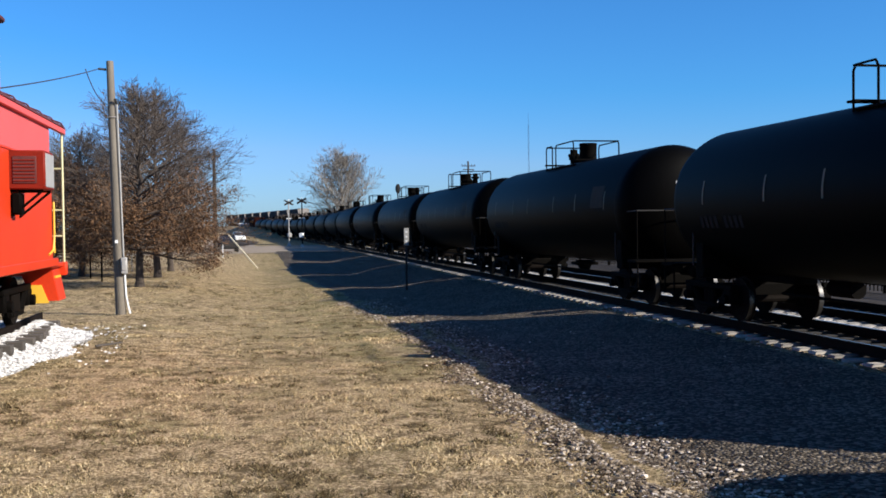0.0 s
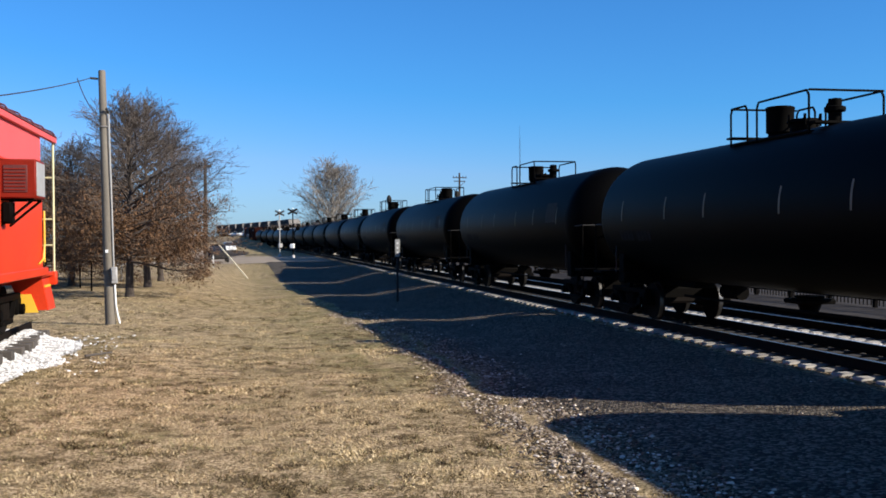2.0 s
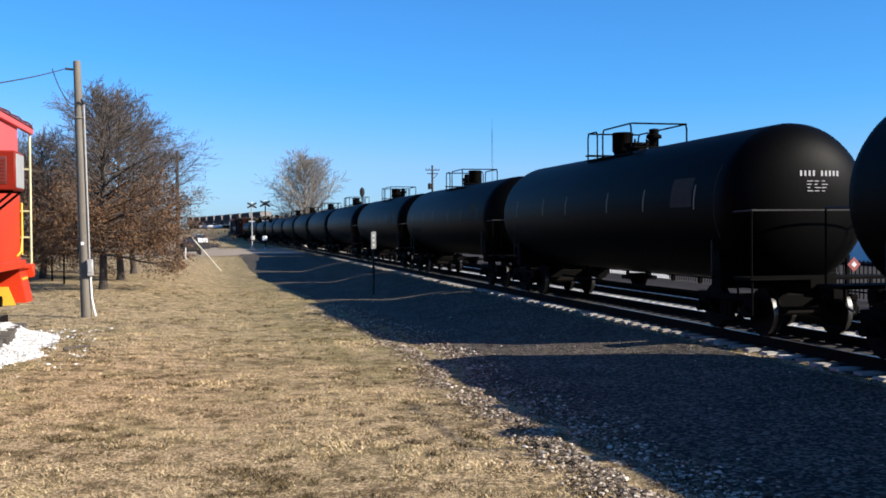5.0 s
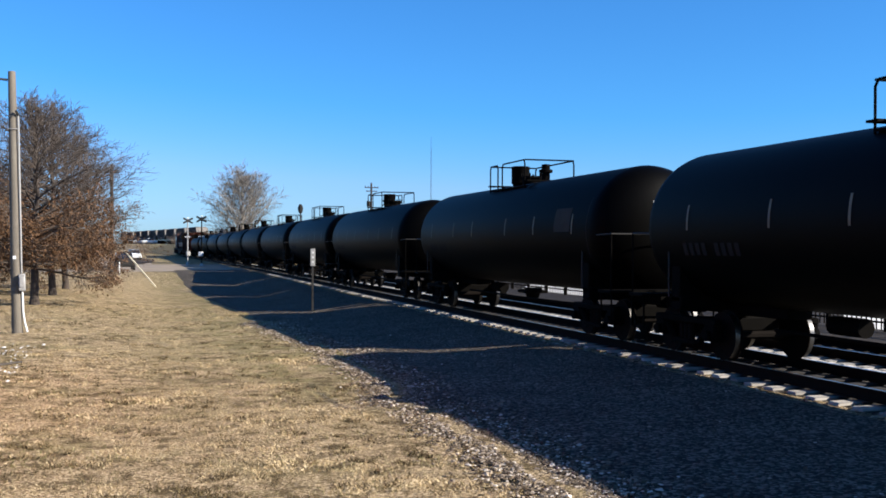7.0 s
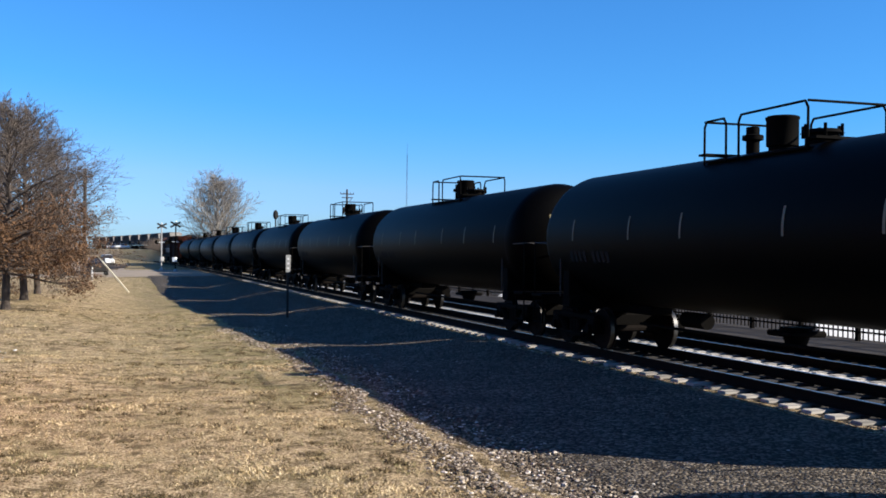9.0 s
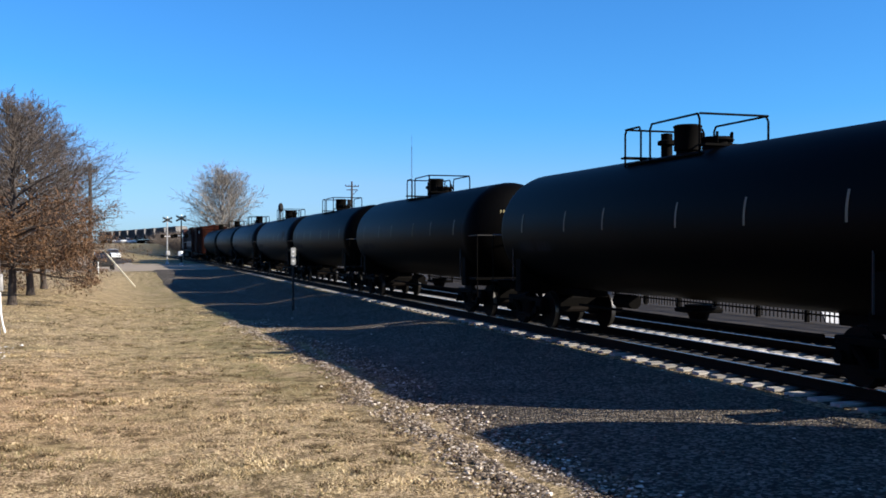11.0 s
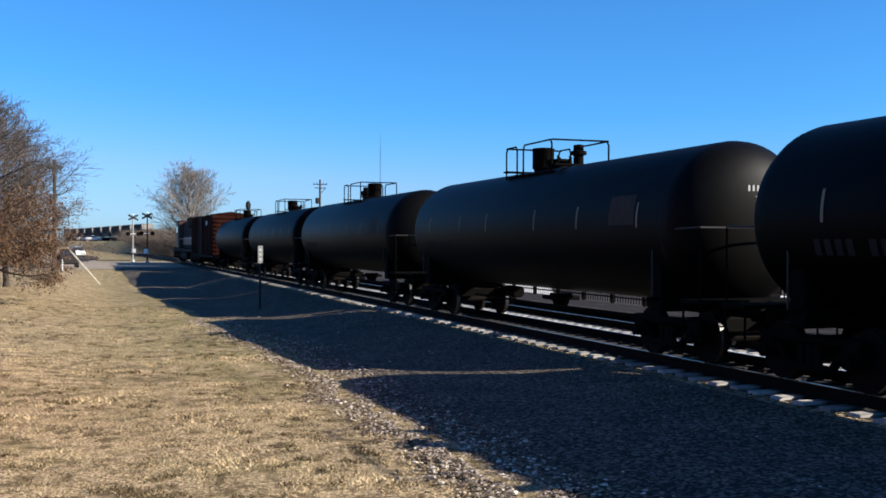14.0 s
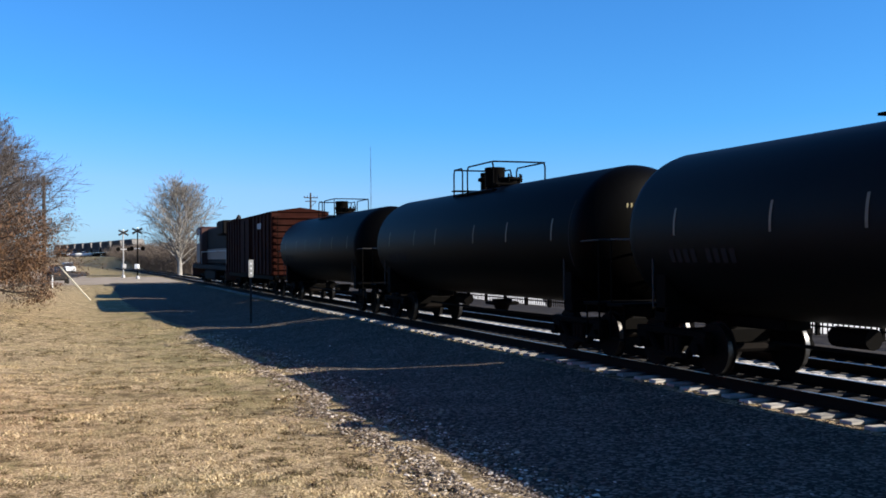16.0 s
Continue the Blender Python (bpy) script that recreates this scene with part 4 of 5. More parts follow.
part("ladder", tube([(0.9, 0.86, 1.1), (0.9, 0.86, 3.9)], 0.018), PALE_RAIL, cab)
part("sill_beam", box(-0.5, 0.5, -L, 0.6, 0.72, 1.05, 0.02), STEEL_BLACK, cab)
part("truss", box(-1.1, 1.1, -3.9, -3.5, 0.4, 0.9, 0.04), STEEL_BLACK, cab)
for y in (-1.05, -L + 1.75):
    truck(cab, y).matrix_basis.translation.x = -0.13
coupler(cab, 1, 1.5)
# display track: two rails, ties, a heap of white stone
for x in (CX - 0.7525, CX + 0.7525):
    tagged(part("display_rail", box(x - 0.035, x + 0.035, 8, 22.6, CZ - 0.16, CZ - 0.001, 0.008), RAIL_STEEL), "rusty rail under the caboose", "rail", "rails", "structure")
for k in range(26):
    y = 8.3 + 0.56 * k
    tagged(part("display_tie", box(CX - 1.25, CX + 1.25 + 0.1 * math.sin(k * 7.0), y - 0.11, y + 0.11, CZ - 0.34, CZ - 0.162, 0.012), TIE_WOOD), "dark weathered timber tie under the caboose", "railway tie", "display ties")


def heap_height(x, y):
    reach = 0.84 + 0.66 * min(1, max(0, (y - 15.8) / 3.0))
    u = max(0.0, 1 - max(abs(x - CX) - 0.75, 0) / (reach - 0.35 + 0.25 * wob(0, y, 0.8, 4)))
    v = max(0.0, 1 - max(y - 22.0, 0) / 2.0)
    e = u * v
    return -0.07 + 0.43 * min(1, e * 1.15) + 0.05 * wob(x, y, 1.4, 2) * min(1, e * 3) + 0.02 * wob(x, y, 6, 2)


heap = sheet("white_gravel", lambda y: steps(CX - 2.6, CX + 2.6, 0.14), steps(6, 24.6, 0.2), heap_height, WHITE_STONE, "heap of bright white crushed limestone under the caboose", "gravel")

# ---------------- trees ----------------
def branch_mesh(segments, sides=4):
    """Tapered limbs from (start, end, radius, end radius) segments, as one mesh."""
    n = len(segments)
    a = np.array([s[0] for s in segments]); b = np.array([s[1] for s in segments])
    ra = np.array([s[2] for s in segments]); rb = np.array([s[3] for s in segments])
    d = b - a
    d /= np.maximum(np.linalg.norm(d, axis=1, keepdims=True), 1e-6)
    h = np.where(np.abs(d[:, 2:3]) > 0.9, np.array([[1.0, 0, 0]]), np.array([[0, 0, 1.0]]))
    u = np.cross(d, h); u /= np.linalg.norm(u, axis=1, keepdims=True)
    w = np.cross(d, u)
    vs = []
    for base, r in ((a, ra), (b, rb)):
        for k in range(sides):
            t = 2 * math.pi * k / sides
            vs.append(base + r[:, None] * (math.cos(t) * u + math.sin(t) * w))
    verts = np.stack(vs, 1).reshape(-1, 3)
    faces = []
    for i in range(n):
        o = i * 2 * sides
        for k in range(sides):
            j = (k + 1) % sides
            faces.append((o + k, o + j, o + sides + j, o + sides + k))
    me = bpy.data.meshes.new("limbs")
    me.from_pydata(verts.tolist(), [], faces)
    return me


def limb(rng, start, way, length, radius, plan, out, tips):
    """A limb that sheds side shoots; plan lists, order by order, (steps, shoots a step, length ratio, spread, lift)."""
    n, shoots, ratio, spread, lift = plan[0]
    p, d, r = Vector(start), Vector(way).normalized(), radius
    for i in range(n):
        d = (d + Vector((rng.gauss(0, 0.13), rng.gauss(0, 0.13), rng.gauss(0, 0.09) + lift / n))).normalized()
        q = p + d * (length / n)
        r2 = radius * (1 - 0.78 * (i + 1) / n)
        out.append((tuple(p), tuple(q), r, r2, len(plan)))
        if len(plan) > 1 and (i > 0 or n < 4):
            for _ in range(shoots):
                side = d.orthogonal().normalized()
                side.rotate(Matrix.Rotation(rng.uniform(0, 2 * math.pi), 3, d))
                limb(rng, q, d + side * spread * rng.uniform(0.7, 1.2), length * ratio * (1 - 0.45 * i / n) * rng.uniform(0.65, 1.2), r2 * 0.55, plan[1:], out, tips)
        p, r = q, r2
    if len(plan) == 1:
        tips.append(tuple(p))


def leaf_cluster_mesh(points, rng, per, reach, size):
    n = len(points) * per
    c = np.repeat(np.array([tuple(p) for p in points]), per, 0) + np.array([[rng.gauss(0, reach) for _ in range(3)] for _ in range(n)])
    ang = np.array([[rng.uniform(0, 6.28), rng.uniform(-1.2, 1.2), rng.uniform(0.6, 1.4)] for _ in range(n)])
    ux = np.stack([np.cos(ang[:, 0]) * np.cos(ang[:, 1]), np.sin(ang[:, 0]) * np.cos(ang[:, 1]), np.sin(ang[:, 1])], 1)
    uy = np.stack([-np.sin(ang[:, 0]), np.cos(ang[:, 0]), 0.5 * np.cos(ang[:, 1] * 3)], 1)
    s = (size * ang[:, 2])[:, None]
    q = np.stack([c - ux * s, c + uy * s * 0.4, c + ux * s, c - uy * s * 0.4], 1).reshape(-1, 3)
    me = bpy.data.meshes.new("leaves")
    me.from_pydata(q.tolist(), [], [(4 * i, 4 * i + 1, 4 * i + 2, 4 * i + 3) for i in range(n)])
    return me


def tree_parts(t, segs, tips, height, width, bole, bark, twig, thin):
    """Fits the limbs to the crown's size and links them under the tree t; gives back the fitted tips."""
    pts = np.array([s[1] for s in segs])
    fz = (height - bole) / (np.percentile(pts[:, 2], 99.8) - bole)
    fx = (width / 2) / np.percentile(np.abs(pts[:, :2]), 99.3)
    def fix(p):
        return (p[0] * fx, p[1] * fx, p[2] if p[2] < bole else bole + (p[2] - bole) * fz)
    segs = [(fix(a), fix(b), max(r, thin), max(r2, thin * 0.75), k) for a, b, r, r2, k in segs]
    for nm, ranks, mat, sides in (("trunk", (9,), bark, 12), ("limb_work", (3, 4), bark, 5), ("twig_work", (1, 2), twig, 3)):
        me = branch_mesh([s for s in segs if s[4] in ranks], sides)
        me.materials.append(mat)
        ob = new(nm, me)
        ob.parent = t
        if nm != "trunk":
            tagged(ob, "", "", "", "stuff")
    return [fix(p) for p in tips]


def winter_tree(name, x, y, height, width, seed, label, trunk_r, bole, leaf_top, hold, branches=88, droop=12, span=0.86, bark=BARK, twig=TWIG, thin=0.0068):
    """A tree in winter: a straight leader, low branches that droop, high ones that rise, dry leaves low down."""
    rng = random.Random(seed)
    t = thing(name, label, "tree", "", pose(x, y, rise(y)))
    segs, tips = [], []
    lead = height - bole
    zs = [-0.2, 0.25, bole] + [bole + lead * span * k / 6 for k in range(1, 7)]
    rs = [trunk_r * 1.5, trunk_r * 1.05, trunk_r * 0.9] + [trunk_r * (0.86 - 0.125 * k) for k in range(1, 7)]
    sway = [(0, 0), (0, 0)] + [(rng.gauss(0, 0.05), rng.gauss(0, 0.05)) for _ in zs[2:]]
    for k in range(len(zs) - 1):
        segs.append(((*sway[k], zs[k]), (*sway[k + 1], zs[k + 1]), rs[k], rs[k + 1], 9))
    plan = [(6, 3, 0.40, 0.75, 0.28), (3, 2, 0.48, 0.8, 0.12), (2, 0, 0, 0, 0.05)]
    for k in range(branches):
        f = (k + rng.uniform(0, 1)) / branches
        a = 2.39996 * k + rng.uniform(-0.35, 0.35)
        tilt = radians(-droop + (60 + droop) * f ** 0.8 + rng.uniform(-7, 7))
        reach = width / 2 * min(1.0, 0.8 + 0.8 * f) * math.sqrt(max(0.06, 1 - f ** 2.6)) * rng.uniform(0.72, 1.08)
        way = (math.cos(a) * math.cos(tilt), math.sin(a) * math.cos(tilt), math.sin(tilt))
        limb(rng, (0, 0, bole + lead * span * f), way, max(0.9, reach * 0.86), trunk_r * (0.36 - 0.2 * f), plan, segs, tips)
    limb(rng, (0, 0, bole + lead * (span - 0.02)), (0, 0, 1), lead * 0.16, trunk_r * 0.14, plan, segs, tips)
    tips = tree_parts(t, segs, tips, height, width, bole, bark, twig, thin)
    low = [p for p in tips if p[2] < bole + lead * (leaf_top + rng.gauss(0, 0.10)) and rng.random() < hold]
    if not low:
        return t
    me = leaf_cluster_mesh(low, rng, 10, 0.15, 0.058)
    me.materials.append(DRY_LEAF)
    ob = tagged(new("leaves", me), "clusters of dry rust-brown leaves", "", "", "stuff")
    ob.parent = t
    return t


winter_tree("oak_tree", -3.9, 41.3, 8.0, 6.5, 3, "bare oak tree still holding rust-brown leaves on low twigs", 0.15, 1.3, 0.34, 0.8)
winter_tree("oak_tree", -3.9, 49.2, 8.9, 6.6, 11, "tall bare oak tree with rusty lower foliage", 0.16, 1.4, 0.36, 0.75)
winter_tree("oak_tree", -3.85, 56.5, 8.4, 8.4, 17, "bare wide-spreading oak tree with few dry leaves", 0.15, 1.8, 0.16, 0.5, droop=2)
winter_tree("oak_tree", -7.7, 52.0, 7.2, 7.5, 23, "bare grey oak tree with brown leaves low down", 0.15, 1.2, 0.55, 0.8)
winter_tree("oak_tree", -10.3, 60.0, 6.6, 8.0, 29, "bushy oak tree with dense brown leaves to the ground", 0.16, 0.7, 0.85, 0.95)
winter_tree("sycamore_tree", 12.3, 135.0, 12.8, 9.8, 31, "pale bare sycamore tree beyond the level crossing", 0.32, 1.2, -1.0, 0.0, 74, -40, 0.5, PALE_BARK, PALE_TWIG, 0.0145)


def brush(name, rows, seed, label, mat, reach, height, count):
    """A tangled bank of leafless stems: many thin rising stems in one mesh."""
    rng = random.Random(seed)
    segs = []
    for _ in range(count):
        x, y = rng.choice(rows)
        x, y = x + rng.gauss(0, reach), y + rng.gauss(0, reach * 2)
        h = height * rng.uniform(0.35, 1.0)
        p = Vector((x, y, rise(y) - 0.1))
        d = Vector((rng.gauss(0, 0.25), rng.gauss(0, 0.25), 1)).normalized()
        q = p + d * h * 0.5
        segs.append((tuple(p), tuple(q), 0.035, 0.025, 0))
        for k in range(4):
            e = q + Vector((rng.gauss(0, 0.35), rng.gauss(0, 0.35), rng.uniform(0.2, 0.55))) * h * 0.6
            segs.append((tuple(q), tuple(e), 0.02, 0.01, 0))
            for j in range(3):
                f = e + Vector((rng.gauss(0, 0.3), rng.gauss(0, 0.3), rng.uniform(-0.1, 0.4))) * h * 0.3
                segs.append((tuple(e), tuple(f), 0.014, 0.008, 0))
    me = branch_mesh(segs, 3)
    me.materials.append(mat)
    return tagged(new(name, me), label, "brush", "", "stuff")


brush("brush", [(along(138 + 5 * k).translation.x + 4.2, 138 + 5 * k) for k in range(28)], 5, "grey-brown leafless brush along the far side of the track", BRUSH, 1.0, 6.2, 2900)
brush("far_woods", [(16 + 7 * k, 330 + 6 * k) for k in range(30)], 6, "distant leafless woods on the horizon", BRUSH, 6, 8, 700)
brush("far_woods", [(-40 - 9 * k, 420 + 2 * k) for k in range(28)], 8, "distant leafless woods on the horizon", BRUSH, 6, 7, 700)

# ---------------- beyond the train ----------------
def hopper_car(m):
    h = thing("hopper_car", "grey covered hopper car parked on the curving siding", "hopper car", "parked hopper cars", m)
    prof = [(-8.2, 2.7), (-6.6, 4.3), (6.6, 4.3), (8.2, 2.7), (6.4, 1.3), (3.2, 1.3), (0, 1.8), (-3.2, 1.3), (-6.4, 1.3)]
    bm = bmesh.new()
    a = [bm.verts.new((-1.55, y, z)) for y, z in prof]
    b = [bm.verts.new((1.55, y, z)) for y, z in prof]
    for i in range(len(prof)):
        bm.faces.new((a[i], a[(i + 1) % len(prof)], b[(i + 1) % len(prof)], b[i]))
    bm.faces.new(a[::-1]), bm.faces.new(b)
    bmesh.ops.recalc_face_normals(bm, faces=bm.faces)
    part("body", bm, HOPPER_GREY, h, "grey ribbed hopper body with sloping ends")
    part("roof", box(-1.3, 1.3, -6.6, 6.6, 4.3, 4.5, 0.08), HOPPER_SUNLIT, h)
    # end slopes take the paler grey that stands for sun on them
    for sy in (-1, 1):
        part("slope_sheet", box(-1.5, 1.5, -1.12, 1.12, -0.02, 0.03, turn=Matrix.Translation((0, sy * 7.4, 3.5)) @ Matrix.Rotation(-sy * radians(45), 4, "X")), HOPPER_SUNLIT, h, "sloping end sheet with sunlight painted in")
    part("frame", box(-1.4, 1.4, -8.6, 8.6, 0.85, 1.15, 0.02), STEEL_BLACK, h)
    for side in (-1, 1):
        for k in range(12):
            x0, x1 = sorted((side * 1.55, side * 1.63))
            part("rib", box(x0, x1, -6.2 + 1.12 * k, -6.1 + 1.12 * k, 1.9, 4.25), HOPPER_GREY, h)
    for sy in (-1, 1):
        for dy in (-0.9, 0.9):
            part("wheelset", rod((-0.8, sy * 6.5 + dy, 0.45), (0.8, sy * 6.5 + dy, 0.45), 0.45, sides=12), STEEL_BLACK, h)
        part("end_ladder", tube([(-1.3, sy * 8.3, 1.1), (-1.3, sy * 8.3, 4.2)], 0.03), STEEL_BLACK, h)
    return h


def siding_x(y):
    return 15.8 - 0.122 * (y - 262) - 0.00011 * (y - 262) ** 2


def siding_z(y):
    return 2.75 + 0.0025 * (y - 262)


sheet("siding_bank", lambda y: [siding_x(y) + v for v in (-14, -9, -2.4, 0, 2.4, 12)], steps(190, 430, 10),
             lambda x, y: rise(y) - 0.1 + (siding_z(y) - rise(y) + 0.08) * min(1, max(0, (y - 195) / 65)) * (1 if -9.5 < x - siding_x(y) < 3.0 else 0), GRASS, "low grassy bank carrying the far siding", "bank")
first_hopper = None
for k in range(9):
    y = 280 + 17.6 * k
    m = pose(siding_x(y), y, siding_z(y), 0, 0, math.degrees(math.atan(0.122 + 0.00022 * (y - 262))))
    first_hopper = copy_thing(first_hopper, m) if first_hopper else hopper_car(m)


def picket_fence(x, y0, y1):
    f = thing("picket_fence", "dark iron picket fence along the lot behind the siding", "fence")
    n = round((y1 - y0) / 2.4)
    for z in (0.22, 1.05):
        part("rail", box(x - 0.02, x + 0.02, y0, y1, z, z + 0.05), STEEL_BLACK, f)
    post_me = picket_me = None
    for k in range(n + 1):
        if post_me is None:
            o = part("post", box(-0.06, 0.06, -0.06, 0.06, -0.1, 1.35, 0.01), STEEL_BLACK, f)
            post_me = o.data
        else:
            o = new("post", post_me)
            o.parent = f
        o.matrix_basis = pose(x, y0 + 2.4 * k, 0)
    for k in range(int((y1 - y0) / 0.2)):
        if k % 12 == 0:
            continue
        if picket_me is None:
            o = part("picket", box(-0.012, 0.012, -0.016, 0.016, 0.05, 1.2), STEEL_BLACK, f)
            picket_me = o.data
        else:
            o = new("picket", picket_me)
            o.parent = f
        o.matrix_basis = pose(x + 0.004, y0 + 0.2 * k, 0)
    return f


picket_fence(19.0, 6.0, 64.0)
wh = thing("white_building", "long low white-sided building beyond the fence", "building", "", pose(44, 40, 0))
part("wall", box(-4, 4, -34, 60, 0, 2.5, 0.02), WHITE_SIDING, wh)
part("roof", box(-4.4, 4.4, -34.4, 60.4, 2.5, 2.75, 0.04), AC_GREY, wh)


def car(name, label, paint, m, pickup=False):
    """A parked vehicle: lofted body, glass house, wheels."""
    c = thing(name, label, "pickup truck" if pickup else "car", "", m)
    def loft(rings):
        bm = bmesh.new()
        rs = [[bm.verts.new((x, y, z)) for x, z in ring] for y, ring in rings]
        for p, q in zip(rs, rs[1:]):
            for i in range(len(p)):
                bm.faces.new((p[i], p[(i + 1) % len(p)], q[(i + 1) % len(p)], q[i]))
        bm.faces.new(rs[0][::-1]), bm.faces.new(rs[-1])
        bmesh.ops.recalc_face_normals(bm, faces=bm.faces)
        return bm
    def ring(w, z0, z1):
        return [(-w, z0 + 0.12), (-w * 0.9, z0), (w * 0.9, z0), (w, z0 + 0.12), (w, z1 - 0.15), (w * 0.88, z1), (-w * 0.88, z1), (-w, z1 - 0.15)]
    part("body", loft([(-2.4, ring(0.8, 0.4, 0.85)), (-2.2, ring(0.9, 0.3, 0.98)), (-0.9, ring(0.93, 0.28, 1.05)), (1.4, ring(0.93, 0.28, 1.05)), (2.2, ring(0.9, 0.3, 0.98)), (2.35, ring(0.8, 0.4, 0.8))]), paint, c)
    part("cabin", loft([(-1.1, ring(0.75, 0.95, 1.1)), (-0.5, ring(0.72, 0.95, 1.6)), (0.5 if pickup else 1.1, ring(0.72, 0.95, 1.62)), (0.7 if pickup else 1.9, ring(0.75, 0.95, 1.1))]), DARK_GLASS, c)
    part("roof", box(-0.66, 0.66, -0.5, 0.5 if pickup else 1.1, 1.6, 1.66, 0.03), paint, c)
    for x in (-0.82, 0.82):
        for y in (-1.5, 1.45):
            w = part("wheel", rod((x - 0.11, y, 0.33), (x + 0.11, y, 0.33), 0.33, sides=18), CABLE, c)
            part("rim", rod((x - 0.12, y, 0.33), (x + 0.12, y, 0.33), 0.18, sides=12), AC_GREY, w)
    return c


car("white_car", "white car parked beyond the crossing road", WHITE_METAL, pose(-1.5, 172, 0.01, 0, 0, 8))
car("dark_car", "dark car parked beside the crossing road", SIGNAL_DARK, pose(-1.75, 99.5, 0.0, 0, 0, 4))
car("white_pickup", "white pickup truck on the far road", WHITE_METAL, pose(siding_x(330) - 5.5, 330, siding_z(330), 0, 0, 80), True)
car("white_pickup", "white pickup truck on the far road", WHITE_METAL, pose(siding_x(352) - 5.0, 352, siding_z(352), 0, 0, 80), True)
# low timber stack and board fence by the road edge
stack = thing("timber_stack", "low dark stack of old timbers at the road edge", "timber stack", "", pose(-3.6, 96.0, 0))
for k in range(6):
    part("timber", box(-1.3, 1.3, 0.26 * (k % 3) - 0.12, 0.26 * (k % 3) + 0.12, 0.24 * (k // 3), 0.24 * (k // 3) + 0.22, 0.01), DARK_POLE, stack)
for k, (x, y, h) in enumerate(((-6.0, 46.4, 1.25), (-5.9, 57.0, 1.5), (-7.0, 50, 1.0))):
    st = thing("marker_stake", "thin steel stake standing in the grass" if k != 1 else "grey weathered stake in the grass", "stake", "", pose(x, y, 0))
    part("stake", box(-0.035, 0.035, -0.02, 0.02, -0.1, h, 0.004), STEEL_BLACK if k != 1 else GALVANISED, st)

# a dropped stick by the white gravel, a small timber on the heap
stick = thing("stick", "dark broken stick lying on the grass", "stick", "", pose(-2.32, 20.2, 0.03, 0, 0, 35))
part("stick", rod((-0.27, 0, 0), (0.27, 0, 0.02), 0.028, 0.018, sides=6), TIE_WOOD, stick)


# ---------------- turf and loose stones ----------------
def island_material(name, stops, rough=0.95):
    m = bpy.data.materials.new(name)
    m.use_nodes = True
    n, l = m.node_tree.nodes, m.node_tree.links
    g = n.new("ShaderNodeNewGeometry")
    r = n.new("ShaderNodeValToRGB")
    e = r.color_ramp.elements
    e[0].position, e[0].color = stops[0][0], (*stops[0][1], 1)
    e[1].position, e[1].color = stops[-1][0], (*stops[-1][1], 1)
    for p, c in stops[1:-1]:
        e.new(p).color = (*c, 1)
    l.new(g.outputs["Random Per Island"], r.inputs[0])
    b = n["Principled BSDF"]
    l.new(r.outputs[0], b.inputs["Base Color"])
    b.inputs["Roughness"].default_value, b.inputs["Specular IOR Level"].default_value = rough, 0.15
    return m


STRAW = island_material("straw_blades", [(0.0, (0.20, 0.14, 0.068)), (0.3, (0.38, 0.28, 0.146)), (0.7, (0.54, 0.415, 0.236)), (1.0, (0.67, 0.54, 0.33))])
BROWN_STRAW = island_material("brown_blades", [(0.0, (0.03, 0.021, 0.01)), (0.6, (0.085, 0.06, 0.028)), (1.0, (0.18, 0.13, 0.065))])
GREEN_STRAW = island_material("greenish_blades", [(0.0, (0.08, 0.078, 0.03)), (0.5, (0.18, 0.155, 0.065)), (1.0, (0.32, 0.27, 0.13))])
STONES = island_material("loose_grey_stones", [(0.0, (0.04, 0.029, 0.02)), (0.5, (0.13, 0.098, 0.066)), (0.88, (0.32, 0.26, 0.195)), (1.0, (0.58, 0.51, 0.43))])
STONES_WHITE = island_material("loose_white_stones", [(0.0, (0.24, 0.23, 0.215)), (0.4, (0.46, 0.45, 0.435)), (1.0, (0.74, 0.73, 0.71))])


